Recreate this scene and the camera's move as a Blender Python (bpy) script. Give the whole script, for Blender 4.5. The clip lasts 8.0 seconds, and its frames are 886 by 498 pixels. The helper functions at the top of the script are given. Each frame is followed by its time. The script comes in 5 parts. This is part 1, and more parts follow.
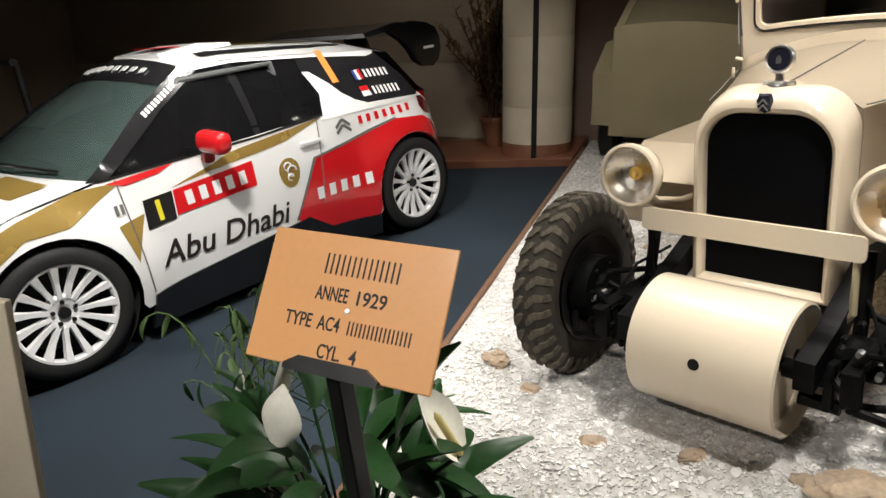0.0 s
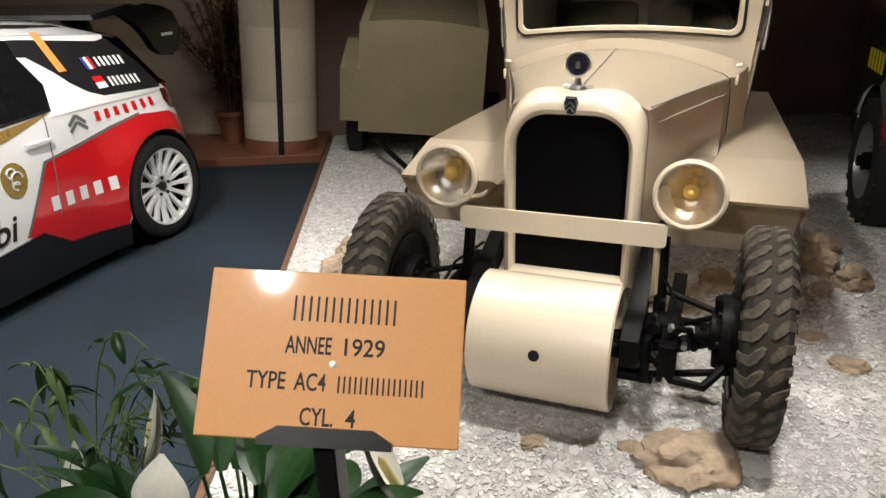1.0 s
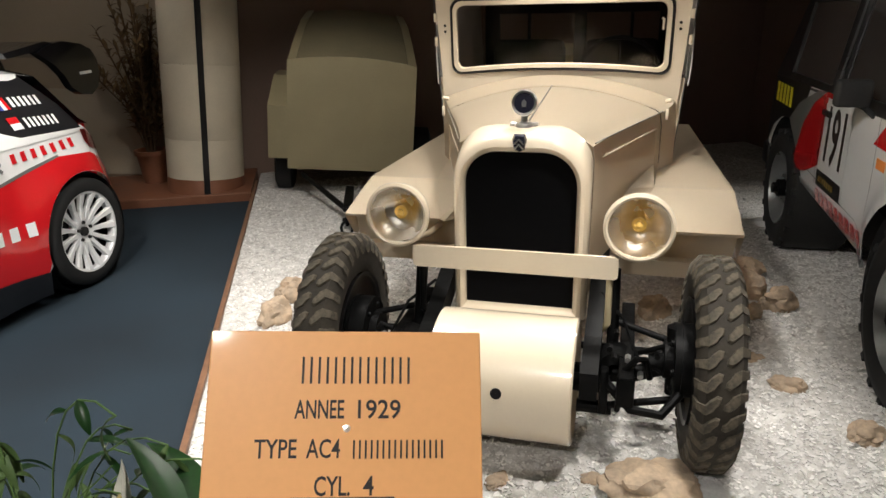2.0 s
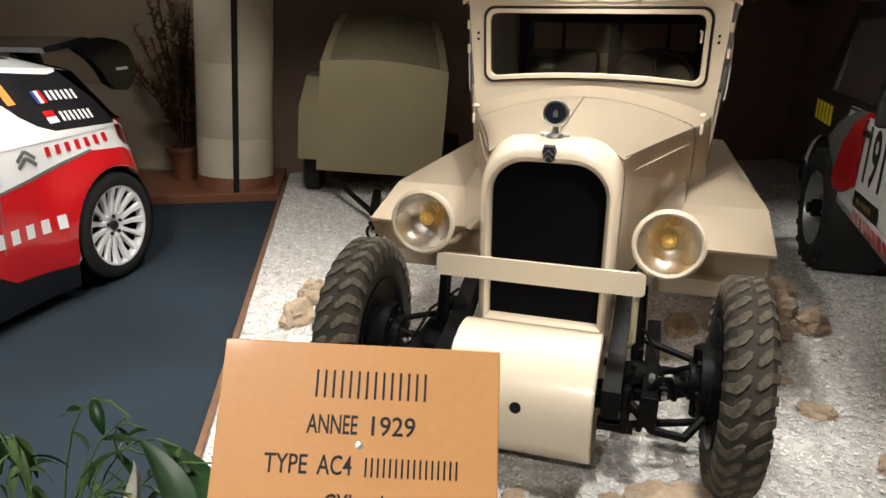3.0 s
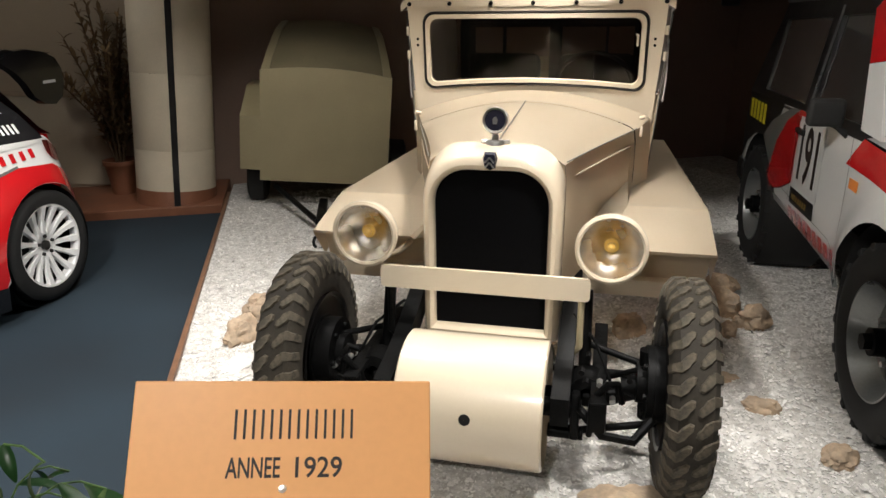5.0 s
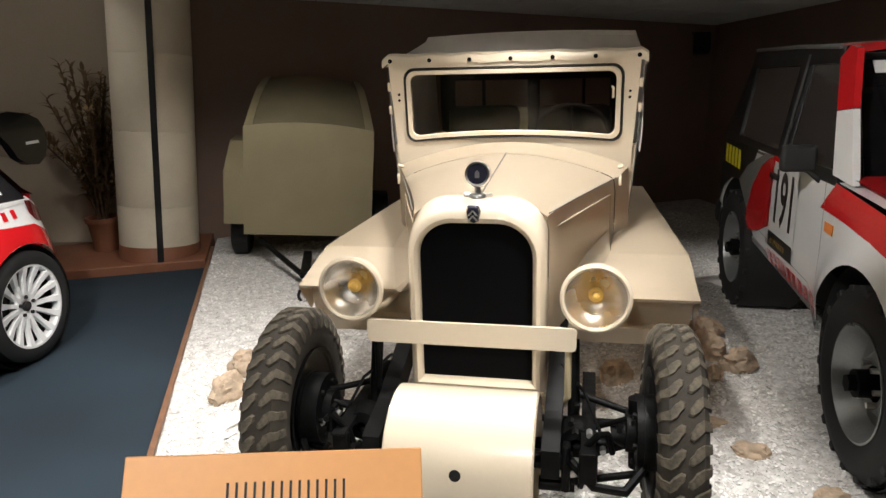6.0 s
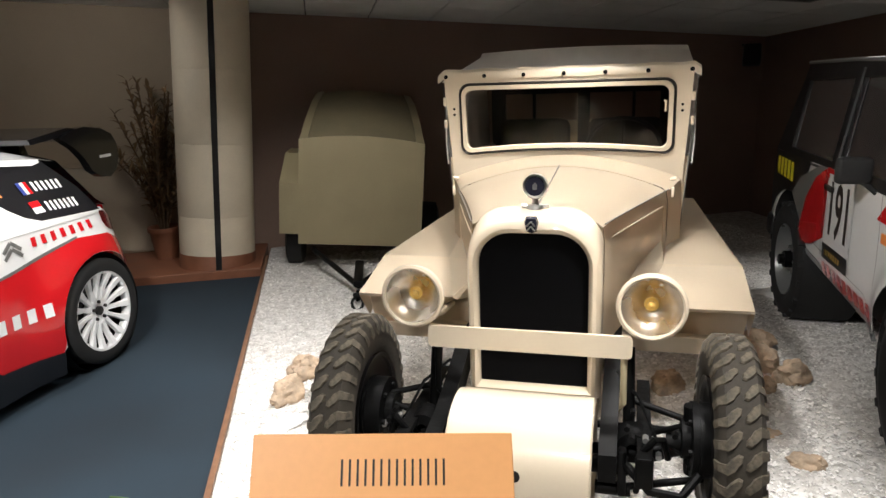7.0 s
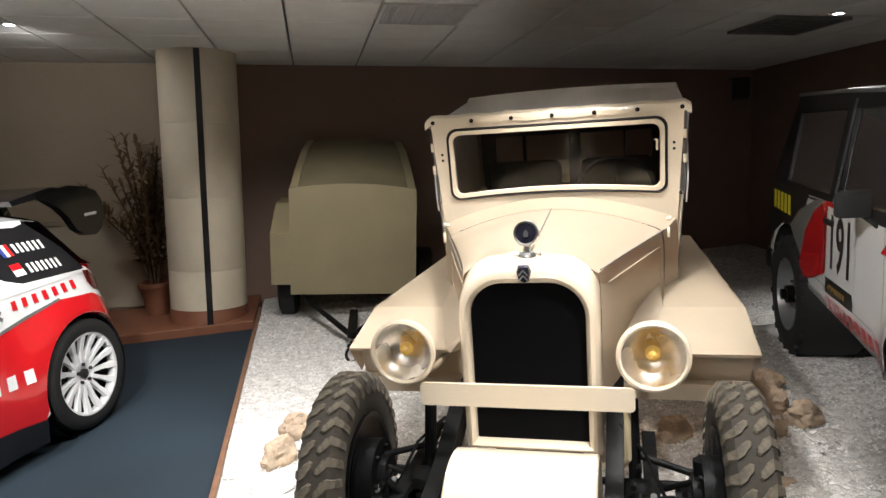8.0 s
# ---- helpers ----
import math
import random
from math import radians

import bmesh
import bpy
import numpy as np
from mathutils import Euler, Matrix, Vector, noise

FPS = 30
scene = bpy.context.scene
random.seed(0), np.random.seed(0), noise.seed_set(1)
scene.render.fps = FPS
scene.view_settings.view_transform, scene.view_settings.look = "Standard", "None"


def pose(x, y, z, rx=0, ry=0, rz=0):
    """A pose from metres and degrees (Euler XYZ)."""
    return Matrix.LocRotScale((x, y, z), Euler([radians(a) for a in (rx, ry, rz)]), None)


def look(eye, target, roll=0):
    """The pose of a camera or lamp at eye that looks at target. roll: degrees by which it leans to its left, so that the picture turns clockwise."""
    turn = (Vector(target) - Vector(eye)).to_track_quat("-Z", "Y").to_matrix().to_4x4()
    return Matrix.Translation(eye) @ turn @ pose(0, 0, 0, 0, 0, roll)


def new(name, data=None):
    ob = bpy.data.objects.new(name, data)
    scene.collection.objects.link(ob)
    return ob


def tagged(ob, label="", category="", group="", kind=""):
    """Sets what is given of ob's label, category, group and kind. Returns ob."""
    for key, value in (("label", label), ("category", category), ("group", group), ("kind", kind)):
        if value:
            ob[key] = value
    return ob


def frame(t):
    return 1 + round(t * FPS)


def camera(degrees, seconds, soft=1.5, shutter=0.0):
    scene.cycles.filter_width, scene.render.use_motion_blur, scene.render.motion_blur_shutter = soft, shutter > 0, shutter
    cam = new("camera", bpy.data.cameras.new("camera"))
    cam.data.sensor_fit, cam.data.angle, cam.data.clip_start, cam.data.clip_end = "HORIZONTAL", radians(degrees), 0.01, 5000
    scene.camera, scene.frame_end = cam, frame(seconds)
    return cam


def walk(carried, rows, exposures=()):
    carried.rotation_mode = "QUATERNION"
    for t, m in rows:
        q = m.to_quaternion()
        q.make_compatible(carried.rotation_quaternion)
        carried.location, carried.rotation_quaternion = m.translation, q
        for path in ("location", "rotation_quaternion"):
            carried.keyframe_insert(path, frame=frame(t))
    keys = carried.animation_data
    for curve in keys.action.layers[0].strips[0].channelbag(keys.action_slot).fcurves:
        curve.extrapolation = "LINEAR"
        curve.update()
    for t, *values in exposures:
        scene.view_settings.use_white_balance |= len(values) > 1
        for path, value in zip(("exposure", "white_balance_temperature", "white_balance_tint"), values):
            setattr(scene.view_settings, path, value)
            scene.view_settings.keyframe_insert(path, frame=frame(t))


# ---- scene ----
cam = camera(64.4, 8.0)
# The display floor climbs gently towards the back wall: its frame in the upright room.
DECK = pose(0, 0, 0, 5.0, -2.2, 0)
PATH = [
    (0, (0.767, -2.651, 1.536), (-0.526, -1.281, 0.864), -6.5),
    (0.5, (0.541, -2.651, 1.548), (-0.422, -1.05, 0.833), -3.2),
    (1, (0.343, -2.736, 1.57), (-0.245, -0.978, 0.821), -1.8),
    (1.5, (0.235, -2.778, 1.588), (-0.174, -0.951, 0.883), -1.0),
    (2, (0.22, -2.736, 1.591), (-0.157, -0.89, 0.919), -1.4),
    (3.5, (0.209, -2.7, 1.601), (-0.293, -0.877, 0.948), 0.6),
    (4, (0.196, -2.69, 1.617), (-0.368, -0.88, 0.978), -0.8),
    (4.5, (0.227, -2.683, 1.612), (-0.293, -0.852, 0.998), -1.2),
    (5, (0.244, -2.653, 1.606), (-0.077, -0.789, 0.957), -0.6),
    (6.5, (0.237, -2.688, 1.646), (-0.052, -0.768, 1.167), -1.9),
    (7, (0.191, -2.772, 1.654), (-0.204, -0.873, 1.165), -2.1),
    (7.5, (0.191, -2.79, 1.666), (-0.23, -0.88, 1.251), -1.9),
    (8, (0.207, -2.659, 1.672), (-0.184, -0.734, 1.294), -4.1),
]
walk(cam, [(t, DECK @ look(eye, target, roll)) for t, eye, target, roll in PATH],
     [(0.0, -0.42, 6300, 10), (1.5, -0.36, 6300, 10), (3.5, -0.3, 6300, 10), (5.2, -0.25, 6250, 10), (6.6, 0.0, 6150, 11), (7.2, 0.04, 6100, 11), (8.0, 0.2, 6050, 11)])

# ---- light ----
ROOM = pose(0, 0, 0, 0, 0, 21.5)      # the room's walls stand askew to the vehicles
PLAN = DECK @ ROOM                    # the same turn, lying on the sloping floor
CEIL = 2.46

world = bpy.data.worlds.new("world")
scene.world = world
world.use_nodes = True
world.node_tree.nodes["Background"].inputs[0].default_value = (1.0, 0.86, 0.7, 1)
world.node_tree.nodes["Background"].inputs[1].default_value = 0.003


def spot_lamp(name, eye, target, watts, cone=75, size=0.14, color=(1.0, 0.945, 0.865)):
    d = bpy.data.lights.new(name, "SPOT")
    d.energy, d.spot_size, d.spot_blend, d.shadow_soft_size, d.color = watts, radians(cone), 0.6, size, color
    o = new(name, d)
    o.matrix_world = look(eye, target)
    return o


# Lamps 1 and 10 are known fittings; the rest are added at assumed places.
SPOTS = [((-0.3, -3.9, 2.42), (-0.3, -2.05, 0.7), 255, 54), ((-0.8, -0.4, 2.42), (-1.15, 0.0, 0.2), 120, 112), ((0.15, -0.5, 2.42), (0.0, 0.35, 1.0), 62, 80), ((0.6, -1.2, 2.42), (0.35, -1.1, 0.0), 255, 78),
         ((0.1, 0.25, 2.42), (0.0, 0.42, 1.0), 195, 78), ((-1.7, -1.7, 2.42), (-2.6, -1.2, 0.4), 490, 108), ((-2.7, -0.2, 2.42), (-3.1, -0.3, 0.8), 150, 110), ((-1.75, 1.0, 2.42), (-1.7, 2.0, 0.4), 105, 100),
         ((-3.6, 1.4, 2.42), (-4.4, 3.4, 0.9), 28, 120), ((1.86, 2.55, 2.42), (2.2, 1.6, 0.9), 75, 130), ((-0.6, -1.9, 2.42), (1.5, 0.8, 1.25), 380, 33)]
for eye, target, watts, cone in SPOTS:
    spot_lamp("spot_light", eye, target, watts, cone, 0.05 if eye[1] < -3 else 0.09)


# ---- materials ----
def material(name, color, rough=0.5, metal=0.0, vary=0.12, scale=6.0, bump=0.0, fine=90.0, coat=0.0, other=None, spec=0.5, trans=0.0, ior=1.45, random_vary=0.0, wear=0.0):
    """Base colour broken up at two scales, roughness that follows it, and fine relief."""
    m = bpy.data.materials.new(name)
    m.use_nodes = True
    nt = m.node_tree
    b = nt.nodes["Principled BSDF"]
    co = nt.nodes.new("ShaderNodeTexCoord")
    big, small = nt.nodes.new("ShaderNodeTexNoise"), nt.nodes.new("ShaderNodeTexNoise")
    big.inputs["Scale"].default_value, small.inputs["Scale"].default_value = scale, fine
    big.inputs["Detail"].default_value, small.inputs["Detail"].default_value = 5, 3
    for n in (big, small):
        nt.links.new(co.outputs["Object"], n.inputs["Vector"])
    mixed = nt.nodes.new("ShaderNodeMath")
    mixed.operation = "MULTIPLY_ADD"
    mixed.inputs[1].default_value = 0.35
    nt.links.new(small.outputs["Fac"], mixed.inputs[0])
    scaled = nt.nodes.new("ShaderNodeMath")
    scaled.operation = "MULTIPLY"
    scaled.inputs[1].default_value = 0.65
    nt.links.new(big.outputs["Fac"], scaled.inputs[0])
    nt.links.new(scaled.outputs[0], mixed.inputs[2])
    ramp = nt.nodes.new("ShaderNodeValToRGB")
    dark = other or tuple(c * (1 - vary) for c in color)
    lite = tuple(min(1, c * (1 + vary * 0.6)) for c in color)
    ramp.color_ramp.elements[0].position, ramp.color_ramp.elements[1].position = 0.34, 0.66
    ramp.color_ramp.elements[0].color, ramp.color_ramp.elements[1].color = (*dark, 1), (*lite, 1)
    nt.links.new(mixed.outputs[0], ramp.inputs[0])
    out = ramp.outputs[0]
    if random_vary:
        info = nt.nodes.new("ShaderNodeNewGeometry")
        hsv = nt.nodes.new("ShaderNodeHueSaturation")
        rng = nt.nodes.new("ShaderNodeMapRange")
        rng.inputs[3].default_value, rng.inputs[4].default_value = 1 - random_vary, 1 + random_vary
        nt.links.new(info.outputs["Random Per Island"], rng.inputs[0])
        nt.links.new(rng.outputs[0], hsv.inputs["Value"])
        nt.links.new(out, hsv.inputs["Color"])
        out = hsv.outputs[0]
    nt.links.new(out, b.inputs["Base Color"])
    rr = nt.nodes.new("ShaderNodeMapRange")
    rr.inputs[3].default_value, rr.inputs[4].default_value = max(0.02, rough - min(0.08, vary)), min(1, rough + min(0.08, vary))
    nt.links.new(big.outputs["Fac"], rr.inputs[0])
    nt.links.new(rr.outputs[0], b.inputs["Roughness"])
    b.inputs["Metallic"].default_value = metal
    b.inputs["Specular IOR Level"].default_value = spec
    b.inputs["Coat Weight"].default_value = coat
    b.inputs["Coat Roughness"].default_value = 0.06
    b.inputs["Transmission Weight"].default_value = trans
    b.inputs["IOR"].default_value = ior
    if bump:
        bn = nt.nodes.new("ShaderNodeBump")
        bn.inputs["Strength"].default_value, bn.inputs["Distance"].default_value = min(1, bump), 0.004
        nt.links.new(mixed.outputs[0], bn.inputs["Height"])
        nt.links.new(bn.outputs[0], b.inputs["Normal"])
    return m


CREAM = material("cream_paint", (0.71, 0.605, 0.455), 0.3, vary=0.03, scale=3, bump=0.0, coat=0.8)
CREAM_DULL = material("dull_cream_paint", (0.5, 0.42, 0.26), 0.5, vary=0.1, scale=3, bump=0.1)
CANVAS = material("canvas", (0.72, 0.69, 0.66), 0.9, vary=0.1, scale=9, bump=0.4, fine=500)
BLACK = material("black_paint", (0.012, 0.011, 0.011), 0.35, vary=0.4, scale=12, bump=0.1, coat=0.2)
GREASY = material("greasy_iron", (0.005, 0.005, 0.005), 0.45, metal=0.0, vary=0.5, scale=18, bump=0.7, spec=0.1)
CORE = material("radiator_core", (0.002, 0.002, 0.0025), 0.8, spec=0.1, vary=0.4, scale=60, bump=0.3, fine=400)
RUBBER = material("dusty_rubber", (0.1, 0.083, 0.058), 0.85, vary=0.5, scale=22, bump=0.8, other=(0.036, 0.031, 0.024))
# Tyre body, darker than the lugs so that the tread grooves stand out.
RUBBER_MID = material("groove_rubber", (0.034, 0.028, 0.02), 0.85, vary=0.4, scale=9, bump=0.4)
RUBBER_DARK = material("black_rubber", (0.014, 0.014, 0.014), 0.7, vary=0.3, scale=12, bump=0.3)
CHROME = material("chrome", (0.85, 0.84, 0.82), 0.3, metal=1.0, vary=0.1)
REFLECT = material("silvered_reflector", (0.86, 0.82, 0.76), 0.27, metal=1.0, vary=0.12, bump=0.15, fine=60)
AMBER = material("amber_bulb", (0.8, 0.5, 0.12), 0.3, vary=0.1)
GLASS = material("clear_glass", (0.95, 0.94, 0.9), 0.03, vary=0.02, trans=1.0, ior=1.12)
GLASS_WS = material("old_window_glass", (0.72, 0.66, 0.6), 0.03, vary=0.05, trans=1.0, ior=1.3)
GLASS_SIDE = material("tinted_side_glass", (0.3, 0.3, 0.3), 0.04, vary=0.1, trans=0.92, ior=1.3)
GLASS_DARK = material("smoked_glass", (0.008, 0.008, 0.009), 0.04, vary=0.1, trans=0.35, ior=1.3, spec=0.3)
# The teal reflection on the rally windscreen is put into the glass tint.
GLASS_GREEN = material("reflection_tinted_windscreen", (0.42, 0.62, 0.58), 0.04, vary=0.1, trans=0.9, ior=1.4)
ENAMEL = material("blue_enamel", (0.03, 0.03, 0.05), 0.25, vary=0.2, coat=0.5)
# The carpet's broad light and dark patches put its sheen into the colour.
CARPET = material("blue_grey_carpet", (0.0118, 0.0225, 0.033), 0.95, vary=0.34, scale=1.3, bump=0.6, fine=420)
# The gravel's darker mottle paints in the shaded gaps between the chips.
GRAVEL = material("pale_gravel", (0.72, 0.7, 0.67), 0.9, vary=0.15, scale=26, bump=0.9, fine=230, other=(0.36, 0.34, 0.31))
CHIP = material("slate_chips", (0.8, 0.78, 0.75), 0.85, vary=0.2, scale=14, bump=0.3, random_vary=0.2)
ROCK = material("ochre_limestone", (0.5, 0.37, 0.25), 0.9, vary=0.3, scale=9, bump=0.9, fine=60, other=(0.3, 0.24, 0.18))
KERB = material("varnished_wood", (0.2, 0.105, 0.06), 0.45, vary=0.35, scale=14, bump=0.2)
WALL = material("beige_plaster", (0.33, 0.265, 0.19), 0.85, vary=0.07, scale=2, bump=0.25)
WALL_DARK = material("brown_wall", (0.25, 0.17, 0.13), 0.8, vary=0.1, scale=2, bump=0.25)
PANEL = material("dado_panel", (0.42, 0.36, 0.27), 0.7, vary=0.07, scale=3, bump=0.1)
PILLAR = material("pillar_cladding", (0.62, 0.54, 0.41), 0.6, vary=0.09, scale=4, bump=0.15)
TERRA = material("terracotta", (0.21, 0.085, 0.045), 0.5, vary=0.2, scale=8, bump=0.2)
TILE = material("ceiling_tile", (0.78, 0.78, 0.74), 0.9, vary=0.06, scale=5, bump=0.3, fine=260)
STEEL = material("grey_steel", (0.35, 0.35, 0.34), 0.4, metal=0.8, vary=0.15)
OLIVE = material("olive_paint", (0.33, 0.28, 0.165), 0.5, vary=0.1, scale=3, bump=0.1)
OLIVE_DARK = material("olive_tarpaulin", (0.2, 0.17, 0.1), 0.75, vary=0.15, scale=4, bump=0.2)
SIGN = material("orange_plate", (0.82, 0.41, 0.16), 0.45, vary=0.05, scale=3, coat=0.35, spec=0.25)
INK = material("black_lettering", (0.02, 0.012, 0.01), 0.6, vary=0.2)
WHITE = material("white_gloss", (0.78, 0.78, 0.77), 0.22, vary=0.04, scale=2, coat=0.6)
RED = material("red_gloss", (0.6, 0.012, 0.016), 0.2, vary=0.05, scale=2, coat=1.0)
GOLD = material("gold_gloss", (0.36, 0.24, 0.06), 0.28, vary=0.1, scale=2, metal=0.3, coat=0.5)
GREYLINE = material("grey_vinyl", (0.13, 0.13, 0.12), 0.4, vary=0.1)
ORANGE = material("orange_vinyl", (0.8, 0.27, 0.06), 0.4, vary=0.05)
YELLOW = material("yellow_vinyl", (0.72, 0.62, 0.03), 0.4, vary=0.05)
BLUE = material("blue_vinyl", (0.03, 0.05, 0.25), 0.4, vary=0.05)
CARBON = material("dark_gloss", (0.012, 0.012, 0.014), 0.15, vary=0.3, coat=0.6)
ALLOY = material("white_alloy", (0.82, 0.82, 0.82), 0.3, vary=0.08, coat=0.3)
ALLOY_GREY = material("grey_alloy", (0.26, 0.27, 0.27), 0.3, metal=0.6, vary=0.15)
TAIL = material("tail_lamp", (0.12, 0.008, 0.01), 0.1, vary=0.1, coat=0.5)
CLOTH = material("dark_cloth", (0.03, 0.026, 0.024), 0.95, vary=0.3, bump=0.3)
LEAF = material("glossy_leaf", (0.015, 0.056, 0.012), 0.4, vary=0.4, scale=12, bump=0.1, random_vary=0.4)
GRASS = material("pale_leaf", (0.1, 0.17, 0.05), 0.6, vary=0.3, scale=12, random_vary=0.4)
PETAL = material("white_petal", (0.82, 0.8, 0.7), 0.5, vary=0.12, scale=20)
SPADIX = material("yellow_spadix", (0.6, 0.5, 0.2), 0.7, vary=0.2)
DRY = material("dried_foliage", (0.16, 0.1, 0.045), 0.9, vary=0.3, random_vary=0.4)
BARK = material("dry_stem", (0.1, 0.06, 0.03), 0.9, vary=0.3)


# ---- building helpers ----
def part(name, bm, mat, parent, label="", smooth=True, m=None):
    """Links a bmesh as one mesh object under a thing or a part."""
    bmesh.ops.recalc_face_normals(bm, faces=bm.faces)
    me = bpy.data.meshes.new(name)
    bm.to_mesh(me)
    bm.free()
    for p in me.polygons:
        p.use_smooth = smooth
    if smooth:
        me.set_sharp_from_angle(angle=radians(38))
    for one in mat if isinstance(mat, (list, tuple)) else [mat]:
        me.materials.append(one)
    o = new(name, me)
    if parent is not None:
        o.parent = parent
    if m is not None:
        o.matrix_basis = m
    if label:
        tagged(o, label)
    return o


def thing(name, m, label, category, group="", kind=""):
    o = new(name)
    o.empty_display_size = 0.1
    o.matrix_world = m
    return tagged(o, label, category, group, kind)


def single(name, bm, mat, m, label, category, group="", kind="", smooth=True):
    return tagged(part(name, bm, mat, None, "", smooth, m), label, category, group, kind)


def box(bm, sx, sy, sz, m=None, bevel=0.0, seg=2):
    got = bmesh.ops.create_cube(bm, size=1.0, matrix=(m or Matrix()) @ Matrix.Diagonal((sx, sy, sz, 1)))
    if bevel:
        edges = list({e for v in got["verts"] for e in v.link_edges})
        bmesh.ops.bevel(bm, geom=edges, offset=bevel, segments=seg, affect="EDGES", profile=0.5)
    return bm


def rod(bm, a, b, r, seg=10, r2=None):
    a, b = Vector(a), Vector(b)
    d = b - a
    m = Matrix.Translation((a + b) / 2) @ d.to_track_quat("Z", "Y").to_matrix().to_4x4()
    bmesh.ops.create_cone(bm, cap_ends=True, segments=seg, radius1=r, radius2=r if r2 is None else r2, depth=d.length, matrix=m)
    return bm


def pipe(bm, pts, r, seg=8):
    """A bent tube through points, closed at its ends."""
    pts = [Vector(p) for p in pts]
    rings = []
    for i, p in enumerate(pts):
        d = (pts[min(i + 1, len(pts) - 1)] - pts[max(i - 1, 0)]).normalized()
        q = d.to_track_quat("Z", "Y").to_matrix()
        rings.append([p + q @ Vector((r * math.cos(2 * math.pi * k / seg), r * math.sin(2 * math.pi * k / seg), 0)) for k in range(seg)])
    return loft(bm, rings, True, True)


def loft(bm, rings, closed=True, caps=False):
    vs = [[bm.verts.new(p) for p in r] for r in rings]
    n = len(vs[0])
    for a, b in zip(vs, vs[1:]):
        for k in range(n if closed else n - 1):
            j = (k + 1) % n
            bm.faces.new((a[k], a[j], b[j], b[k]))
    if caps:
        bm.faces.new(vs[0])
        bm.faces.new(vs[-1])
    return bm


def lathe(bm, profile, axis="x", seg=40, m=None):
    """Turns (along, radius) pairs round an axis."""
    rings = []
    for a, r in profile:
        ring = []
        for k in range(seg):
            c, s = r * math.cos(2 * math.pi * k / seg), r * math.sin(2 * math.pi * k / seg)
            p = Vector({"x": (a, c, s), "y": (c, a, s), "z": (c, s, a)}[axis])
            ring.append(m @ p if m else p)
        rings.append(ring)
    return loft(bm, rings, True, False)


def skin(poly, place, step=0.06, thick=0.0):
    """A flat outline (u, v), cut into a fine net and bent onto a surface by place(u, v, lift)."""
    bm = bmesh.new()
    bm.faces.new([bm.verts.new((u, v, 0)) for u, v in poly])
    for axis in (0, 1):
        lo, hi = min(p[axis] for p in poly), max(p[axis] for p in poly)
        for k in range(1, int((hi - lo) / step) + 1):
            at = [0, 0, 0]
            at[axis] = lo + k * step
            bmesh.ops.bisect_plane(bm, geom=bm.verts[:] + bm.edges[:] + bm.faces[:], plane_co=at, plane_no=(axis == 0, axis == 1, 0), dist=1e-5)
    bmesh.ops.triangulate(bm, faces=[f for f in bm.faces if len(f.verts) > 4])
    if thick:
        got = bmesh.ops.extrude_face_region(bm, geom=bm.faces[:])
        for v in got["geom"]:
            if isinstance(v, bmesh.types.BMVert):
                v.co.z -= thick
    for v in bm.verts:
        v.co = place(*v.co)
    return bm


def rounded(w, h, r, n=5):
    """Outline of a rounded rectangle round the origin, counter-clockwise from lower right."""
    out = []
    for cx, cy, a in ((w - r, -h + r, -90), (w - r, h - r, 0), (-w + r, h - r, 90), (-w + r, -h + r, 180)):
        out += [(cx + r * math.cos(radians(a + 90 * k / n)), cy + r * math.sin(radians(a + 90 * k / n))) for k in range(n + 1)]
    return out


def lettering(text, size, bold=0.0, shear=0.0, width=1.0):
    """A bmesh with the words in the built-in font, in the x-z plane, facing -y, centred."""
    c = bpy.data.curves.new("words", "FONT")
    c.body, c.size, c.align_x, c.align_y, c.offset, c.shear, c.extrude = text, size, "CENTER", "CENTER", bold, shear, 0.0004
    c.resolution_u = 3
    o = bpy.data.objects.new("words", c)
    scene.collection.objects.link(o)
    me = bpy.data.meshes.new_from_object(o.evaluated_get(bpy.context.evaluated_depsgraph_get()))
    bm = bmesh.new()
    bm.from_mesh(me)
    bpy.data.objects.remove(o)
    bpy.data.curves.remove(c)
    bpy.data.meshes.remove(me)
    for v in bm.verts:
        v.co = (v.co.x * width, -v.co.z, v.co.y)
    return bm


def bars(count, w, h, gap=0.3):
    """Plain bars, one for each sign of a word that stays unlettered."""
    bm = bmesh.new()
    pitch = w / count
    for k in range(count):
        box(bm, pitch * (1 - gap), 0.0008, h, pose(-w / 2 + pitch * (k + 0.5), 0, 0))
    return bm


def pieces(name, bm, mat, parent, label="", m=None):
    """Links every loose piece of a bmesh as a part of its own."""
    left, out = set(bm.verts), []
    while left:
        seed = left.pop()
        island, todo = {seed}, [seed]
        while todo:
            for e in todo.pop().link_edges:
                for v in e.verts:
                    if v not in island:
                        island.add(v)
                        todo.append(v)
        left -= island
        one, at = bmesh.new(), {}
        for v in sorted(island, key=lambda w: w.index):
            at[v] = one.verts.new(v.co)
        for f in {f for v in island for f in v.link_faces}:
            one.faces.new([at[v] for v in f.verts])
        out.append(part(name, one, mat, parent, label, False, m))
    bm.free()
    return out


def blank():
    return bmesh.new()


# ---- the room ----
def slab(name, u0, u1, v0, v1, z0, z1, mat, label, category, frame_m=PLAN, step=0.0, bevel=0.0):
    bm = box(blank(), u1 - u0, v1 - v0, z1 - z0, pose((u0 + u1) / 2, (v0 + v1) / 2, (z0 + z1) / 2), bevel)
    return single(name, bm, mat, frame_m, label, category, kind="structure", smooth=False)


